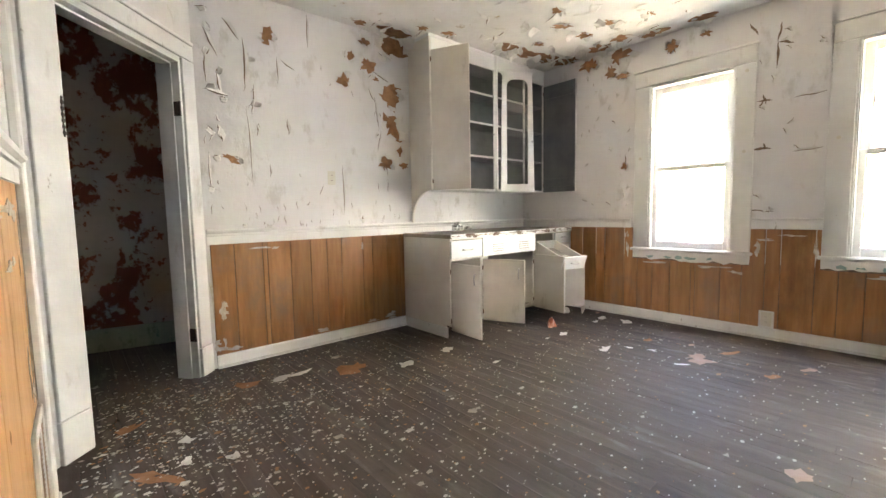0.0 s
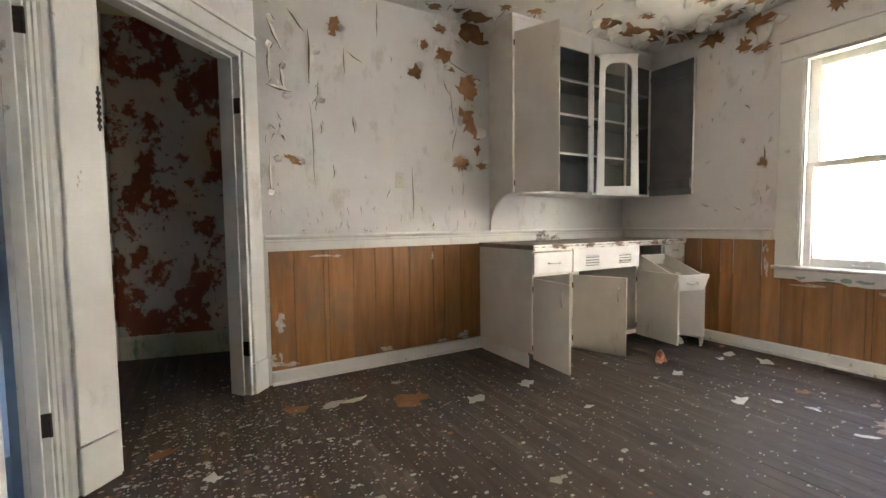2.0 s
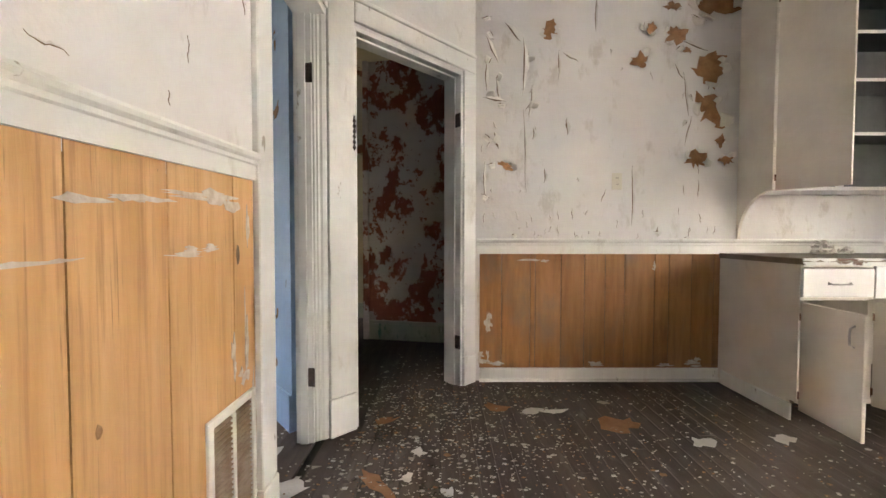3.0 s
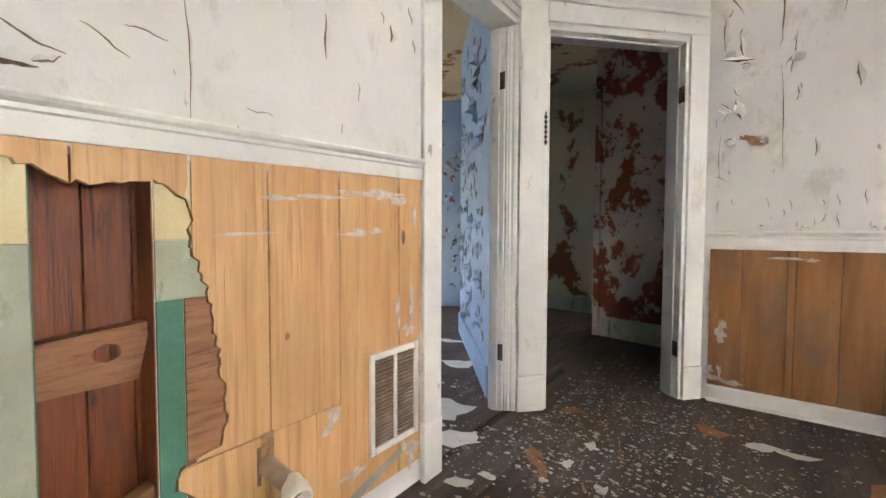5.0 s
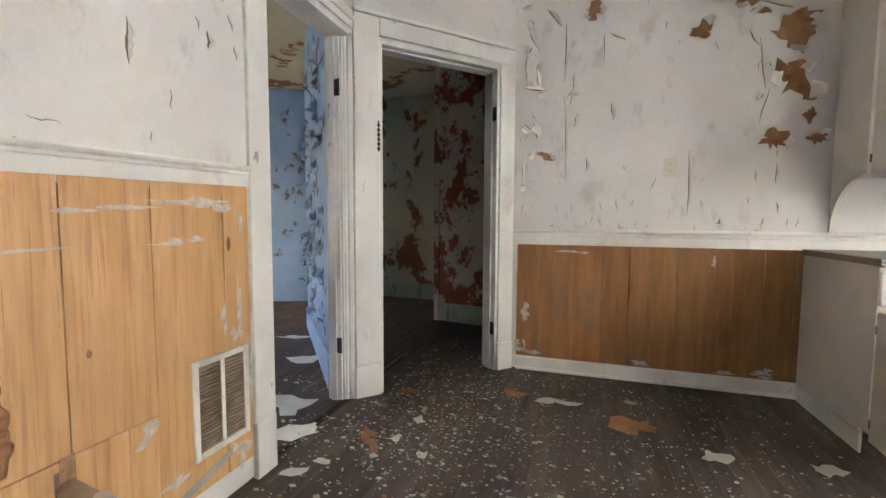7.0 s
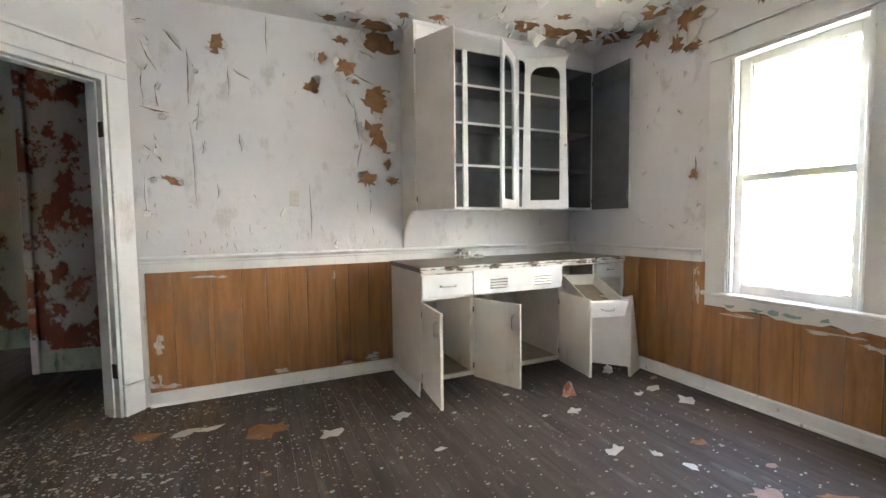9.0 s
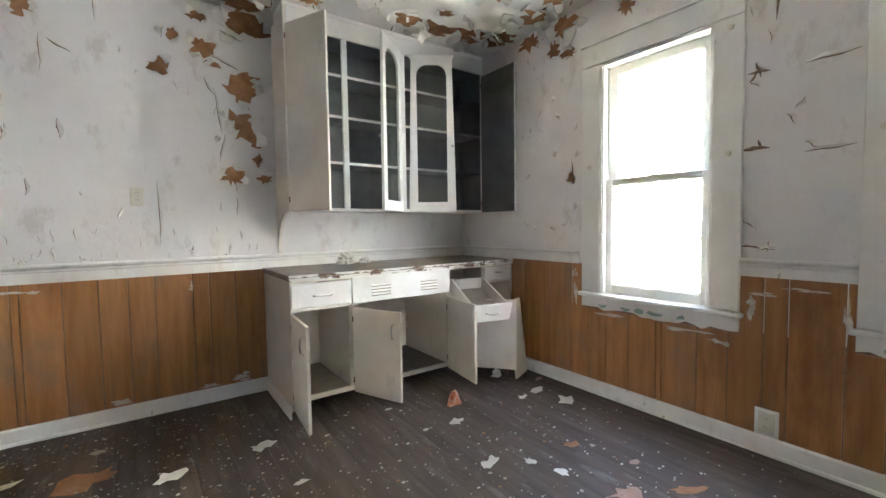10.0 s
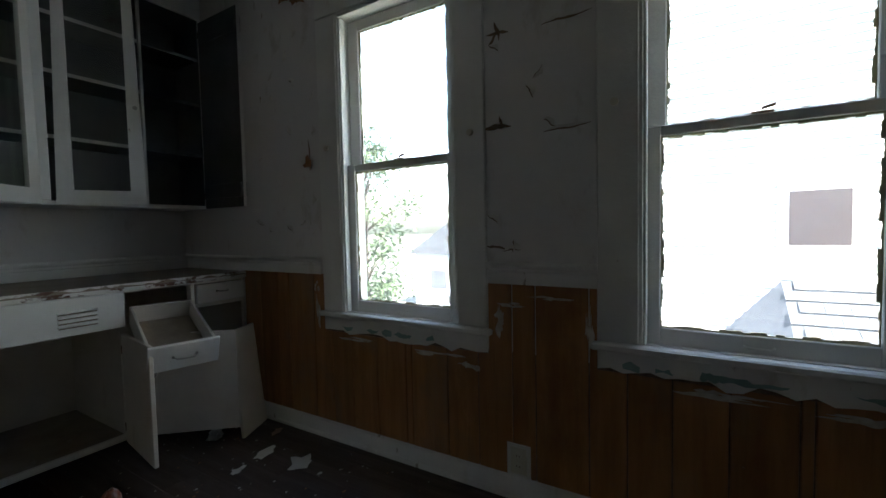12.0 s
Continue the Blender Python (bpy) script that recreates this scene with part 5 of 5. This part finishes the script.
for u, v, l, w, t in ((2.09, 1.57, 0.13, 0.016, 0), (2.37, 1.68, 0.06, 0.022, 0), (1.41, 1.285, 0.10, 0.022, 85), (1.36, 1.29, 0.07, 0.012, 95), (1.45, 1.335, 0.10, 0.008, 70), (1.47, 1.30, 0.05, 0.008, 120), (1.71, 1.40, 0.30, 0.004, 2), (1.71, 1.65, 0.22, 0.005, -3), (2.22, 1.44, 0.06, 0.003, 0), (2.15, 1.31, 0.03, 0.004, 10), (2.47, 1.78, 0.06, 0.010, 20), (2.49, 1.68, 0.05, 0.010, 10), (2.42, 1.86, 0.06, 0.008, 60), (1.56, 1.37, 0.09, 0.005, 60), (1.63, 1.41, 0.08, 0.004, 85), (1.58, 1.55, 0.12, 0.010, 85), (1.88, 1.30, 0.07, 0.003, 88), (2.33, 1.72, 0.04, 0.006, 20), (1.5, 1.5, 0.14, 0.008, 80)):
    crack("w", u, v, l, w, t)
for u, v, rx, ry, t, f in ((2.26, 4.08, 0.14, 0.10, 0, 5), (2.38, 3.85, 0.05, 0.04, 0, 2), (2.62, 3.80, 0.07, 0.04, 0, 2), (3.29, 3.65, 0.13, 0.07, 0, 4), (3.57, 3.66, 0.15, 0.09, 0, 5), (3.85, 3.6, 0.18, 0.13, 0, 6), (4.08, 3.5, 0.12, 0.16, 0, 5), (3.30, 3.06, 0.08, 0.05, 30, 4), (3.02, 2.92, 0.06, 0.04, 0, 3), (3.64, 3.04, 0.07, 0.05, 0, 3), (3.97, 2.86, 0.09, 0.08, 0, 4), (4.1, 2.6, 0.07, 0.10, 0, 4), (4.1, 2.2, 0.06, 0.09, 0, 3), (3.56, 2.76, 0.06, 0.04, 0, 3), (3.68, 2.46, 0.05, 0.04, 0, 3), (1.9, 4.1, 0.06, 0.04, 0, 2), (4.05, 3.1, 0.10, 0.10, 0, 5), (3.47, 3.42, 0.06, 0.04, 0, 3)):
    bare("c", u, v, rx, ry, t, f)
for k in range(70):
    crack("c", rp.uniform(2.0, 4.15), rp.uniform(2.2, 4.1), rp.uniform(0.05, 0.22), rp.uniform(0.008, 0.02), rp.uniform(0, 180))
for k in range(34):
    flap("c", rp.uniform(2.9, 4.15), rp.uniform(2.3, 3.8), rp.uniform(0.04, 0.13), rp.uniform(0.04, 0.10), rp.uniform(0, 360), rp.uniform(0.5, 1.5), 0.001)

# curled flakes of the north wall, densest beside the doorway
for u, v, w, h, t, c in ((0.72, 2.52, 0.05, 0.06, 200, 1.6), (0.76, 2.40, 0.06, 0.05, 120, 1.4), (0.74, 2.22, 0.05, 0.05, 60, 1.5), (0.80, 2.12, 0.06, 0.04, 250, 1.3), (0.75, 1.98, 0.07, 0.04, 10, 1.3), (0.83, 1.93, 0.05, 0.05, 180, 1.4),
                         (0.74, 1.70, 0.06, 0.06, 140, 1.5), (0.80, 1.68, 0.05, 0.05, 70, 1.7), (0.76, 1.52, 0.05, 0.05, 200, 1.3), (1.00, 2.24, 0.04, 0.07, 260, 1.5), (1.02, 1.93, 0.05, 0.08, 250, 1.4), (0.72, 1.30, 0.04, 0.05, 160, 1.2),
                         (1.92, 1.05, 0.03, 0.04, 180, 1.4), (2.12, 1.01, 0.07, 0.02, 190, 1.2), (1.10, 1.02, 0.04, 0.03, 170, 1.1), (0.92, 1.03, 0.03, 0.03, 200, 1.2), (1.36, 1.02, 0.03, 0.025, 180, 1.2), (2.05, 2.32, 0.05, 0.05, 220, 1.6), (1.80, 2.45, 0.04, 0.06, 90, 1.6), (2.18, 2.52, 0.09, 0.09, 170, 1.0), (2.14, 1.98, 0.04, 0.04, 120, 1.4), (2.10, 1.80, 0.04, 0.04, 60, 1.4)):
    crack("n", u, v, h * 1.3, 0.012, t + 80, False)
    flap("n", u, v, w, h, t, c)

# smears and bare edges on the panelling
for yy, zz, ry, rz in ((0.74, 0.42, 0.035, 0.06), (0.70, 0.16, 0.04, 0.05), (0.80, 0.125, 0.05, 0.02), (1.05, 0.855, 0.09, 0.012), (1.5, 0.12, 0.07, 0.018), (2.2, 0.13, 0.05, 0.03), (2.41, 0.2, 0.012, 0.08), (0.675, 0.6, 0.008, 0.2), (2.0, 0.115, 0.06, 0.014), (1.9, 0.80, 0.012, 0.03)):
    scrape(wall_north, "y", NY - 0.0077, yy, zz, ry, rz, 6)
for yy, zz, ry, rz in ((1.78, 0.75, 0.03, 0.09), (1.72, 0.82, 0.07, 0.012), (1.40, 0.72, 0.018, 0.10), (2.86, 0.70, 0.014, 0.12), (2.87, 0.84, 0.02, 0.03), (0.34, 0.70, 0.03, 0.07), (1.55, 0.86, 0.09, 0.012), (2.6, 0.57, 0.12, 0.014), (2.1, 0.565, 0.16, 0.02), (1.0, 0.57, 0.2, 0.02), (0.6, 0.56, 0.12, 0.02), (1.9, 0.53, 0.05, 0.03)):
    scrape(wall_east, "x", EX - 0.0077, yy, zz, ry * 0.8, rz * 0.8, 6)

# flaking blue wall
blue = bpy.data.objects["wall_blue_side"]
far = bpy.data.objects["wall_blue_far"]
for owner, p, q, n, sign in ((blue, Vector((-0.36, 3.42, 0)), Vector((-1.44, 4.70, 0)), 110, 1), (far, Vector((-3.9, 5.08, 0)), Vector((-1.8, 6.05, 0)), 90, -1)):
    d = (q - p).normalized()
    ang = math.degrees(math.atan2(d.y, d.x))
    for k in range(n):
        at = p + d * rp.uniform(0.15 if sign > 0 else 1.0, (q - p).length - 0.05)
        z = rp.uniform(0.25, 2.5)
        m = Matrix.Translation((at.x, at.y, z)) @ (pose(0, 0, 0, 90, 0, ang + (180 if sign > 0 else 0))) @ pose(0, 0, 0.002, 0, 0, rp.uniform(-40, 40))
        part("bare_patch", prism(blob(rp, 9, rp.uniform(0.012, 0.05), rp.uniform(0.02, 0.06), 0.45), "z", -0.001, 0.0015), M_DARK, owner, "", m)
        bm = chip(rp, rp.uniform(0.02, 0.05), rp.uniform(0.02, 0.05), 0.03)
        part("paint_flap", bm, M_BLUE, owner, "", m @ pose(rp.uniform(-0.03, 0.03), rp.uniform(-0.03, 0.03), 0.003, rp.uniform(-30, 10), 0, 0))

# ---- outdoors ----
structure("ground", bx(-300, -300, -3.6, 300, 300, -3.3), M_GRASS, "dry pale ground between the houses", "ground")
nh = thing("neighbour_house", "white clapboard house next door in bright sun", "house", pose(0, -0.09, 0.22))
part("wall", bx(10.02, -9, -3.6, 18, 3.2, 6.2), M_SIDING, nh)
clap = mesh_of("clapboard", prism([(10.02, 0.0), (9.972, 0.0), (10.010, 0.118), (10.02, 0.118)], "y", -9, 3.2), M_SIDING)
for k in range(80):
    o = new("clapboard", clap)
    o.parent = nh
    o.matrix_basis = Matrix.Translation((0, 0, -3.3 + k * 0.118))
part("roof", prism([(-9.4, 6.2), (3.6, 6.2), (-2.9, 9.4)], "x", 9.6, 18.4), M_SHINGLE, nh)
for y0, y1, z0, z1 in ((-0.59, 0.05, 0.60, 1.34), (-2.6, -1.9, 0.4, 1.9)):
    wn_ = part("window", bx(9.955, y0 - 0.13, z0 - 0.13, 9.984, y1 + 0.13, z1 + 0.13, 0.004), M_TRIM, nh, "white trimmed window")
    part("screen", bx(9.945, y0, z0, 9.954, y1, z1), M_SCREEN, wn_, "dark reddish screen")
    part("window_sill", bx(9.90, y0 - 0.15, z0 - 0.16, 9.954, y1 + 0.15, z0 - 0.131), M_TRIM, wn_)
# porch roof with its shingle courses
pr = part("porch_roof", prism([(8.45, -0.86), (9.983, 0.10), (9.983, -0.86)], "y", -5.0, 0.12), M_SHINGLE, nh, "grey shingled porch roof")
hip = bmesh.new()
vs = [hip.verts.new(p) for p in ((9.983, 0.121, 0.10), (8.45, 0.121, -0.86), (9.983, 0.95, -0.86), (9.983, 0.121, -0.86))]
for f in ((0, 1, 2), (0, 2, 3), (0, 3, 1), (1, 3, 2)):
    hip.faces.new([vs[k] for k in f])
part("porch_hip", hip, M_SHINGLE, nh)
slope = math.degrees(math.atan2(0.96, 1.533))
shingle = mesh_of("shingle", bx(-0.105, -0.122, 0, 0.105, 0.122, 0.016), M_SHINGLE)
for r_ in range(8):
    for c_ in range(11):
        o = new("shingle", shingle)
        o.parent = nh
        u = (r_ + 0.5) / 8
        o.matrix_basis = pose(8.45 + 1.533 * u, 0.0 - c_ * 0.25 - (r_ % 2) * 0.12, -0.86 + 0.96 * u + 0.012, 0, -slope + 4, 0)
fh = thing("far_house", "pale house with a bluish roof behind a tree", "house")
part("wall", bx(22, 9.5, -3.3, 28, 14.5, -0.2), M_SIDING, fh)
part("roof", prism([(9.2, -0.2), (14.8, -0.2), (12.0, 1.6)], "x", 21.7, 28.3), M_SHINGLE, fh)
fw = part("window", bx(21.96, 12.4, -2.2, 21.99, 13.6, -1.0), M_TRIM, fh)
part("pane", bx(21.94, 12.5, -2.1, 21.955, 13.5, -1.1), M_SHINGLE, fw)
part("porch_roof", prism([(20.4, -3.0), (21.95, -2.4), (21.95, -3.0)], "y", 10.8, 13.6), M_SHINGLE, fh)
tr = thing("tree", "leafy green tree in front of the houses", "tree", pose(13.2, 10.4, -3.3))
part("trunk", tube(bmesh.new(), [(0, 0, 0), (0.05, 0, 1.2), (0.0, 0.1, 2.6), (0.1, 0.1, 4.2), (0.1, 0.0, 6.0)], [0.2, 0.16, 0.13, 0.09, 0.04], 10), M_BARK, tr)
rt = random.Random(31)
vs, fs = [], []
centres = []
for k in range(26):
    h = rt.uniform(1.8, 7.2)
    sp_ = 1.25 * math.sin(math.pi * min(1, (h - 1.2) / 6.6)) + 0.25
    a = rt.uniform(0, 6.28)
    c = Vector((sp_ * math.cos(a) * rt.uniform(0.4, 1), sp_ * math.sin(a) * rt.uniform(0.4, 1), h))
    centres.append(c)
    part("limb", tube(bmesh.new(), [(0.05, 0.05, h - 0.9), tuple(c * 0.5 + Vector((0, 0, (h - 0.9) * 0.5 + 0.1))), tuple(c)], [0.05, 0.03, 0.012], 6), M_BARK, tr)
for c in centres:
    for _ in range(130):
        p = c + Vector((rt.gauss(0, 0.32), rt.gauss(0, 0.32), rt.gauss(0, 0.26)))
        e = Euler((rt.uniform(-1, 1), rt.uniform(-1, 1), rt.uniform(0, 6.28))).to_matrix()
        l, w = rt.uniform(0.07, 0.13), rt.uniform(0.035, 0.06)
        b0 = len(vs)
        for q in ((-l, 0, 0), (0, -w, 0.01), (l, 0, -0.02), (0, w, 0.01)):
            vs.append(tuple(p + e @ Vector(q)))
        fs.append((b0, b0 + 1, b0 + 2, b0 + 3))
me = bpy.data.meshes.new("crown")
me.from_pydata(vs, [], fs)
me.materials.append(M_LEAF)
crown = new("crown", me)
crown.parent = tr
crown["kind"] = "stuff"

# ---- floor boards ----
rf = random.Random(2)
bw = 0.083
unit = {}
k, x = 0, WX - 0.02
while x < EX:
    cuts = [SY, rf.uniform(0.2, 1.6), rf.uniform(2.2, 3.4), NY]
    for y0, y1 in zip(cuts, cuts[1:]):
        bm = bx(x + 0.0012, y0 + 0.001, -0.02, min(x + bw, EX) - 0.0012, y1 - 0.001, 0.0)
        part("floor_board", bm, M_FLOOR, floor, "", Matrix.Translation((0, 0, rf.uniform(-0.0012, 0.0))))
    x += bw
bm = bmesh.new()
x = -3.95
while x < 1.75:
    if x < WX - 0.12:
        box(bm, x + 0.0012, 2.4, -0.02, x + bw - 0.0012, 7.2, -0.001)
    else:
        box(bm, x + 0.0012, NY + 0.002, -0.02, x + bw - 0.0012, 7.2, -0.001)
    x += bw
tagged(part("floor_board_rest", bm, M_FLOOR, floor), kind="stuff")
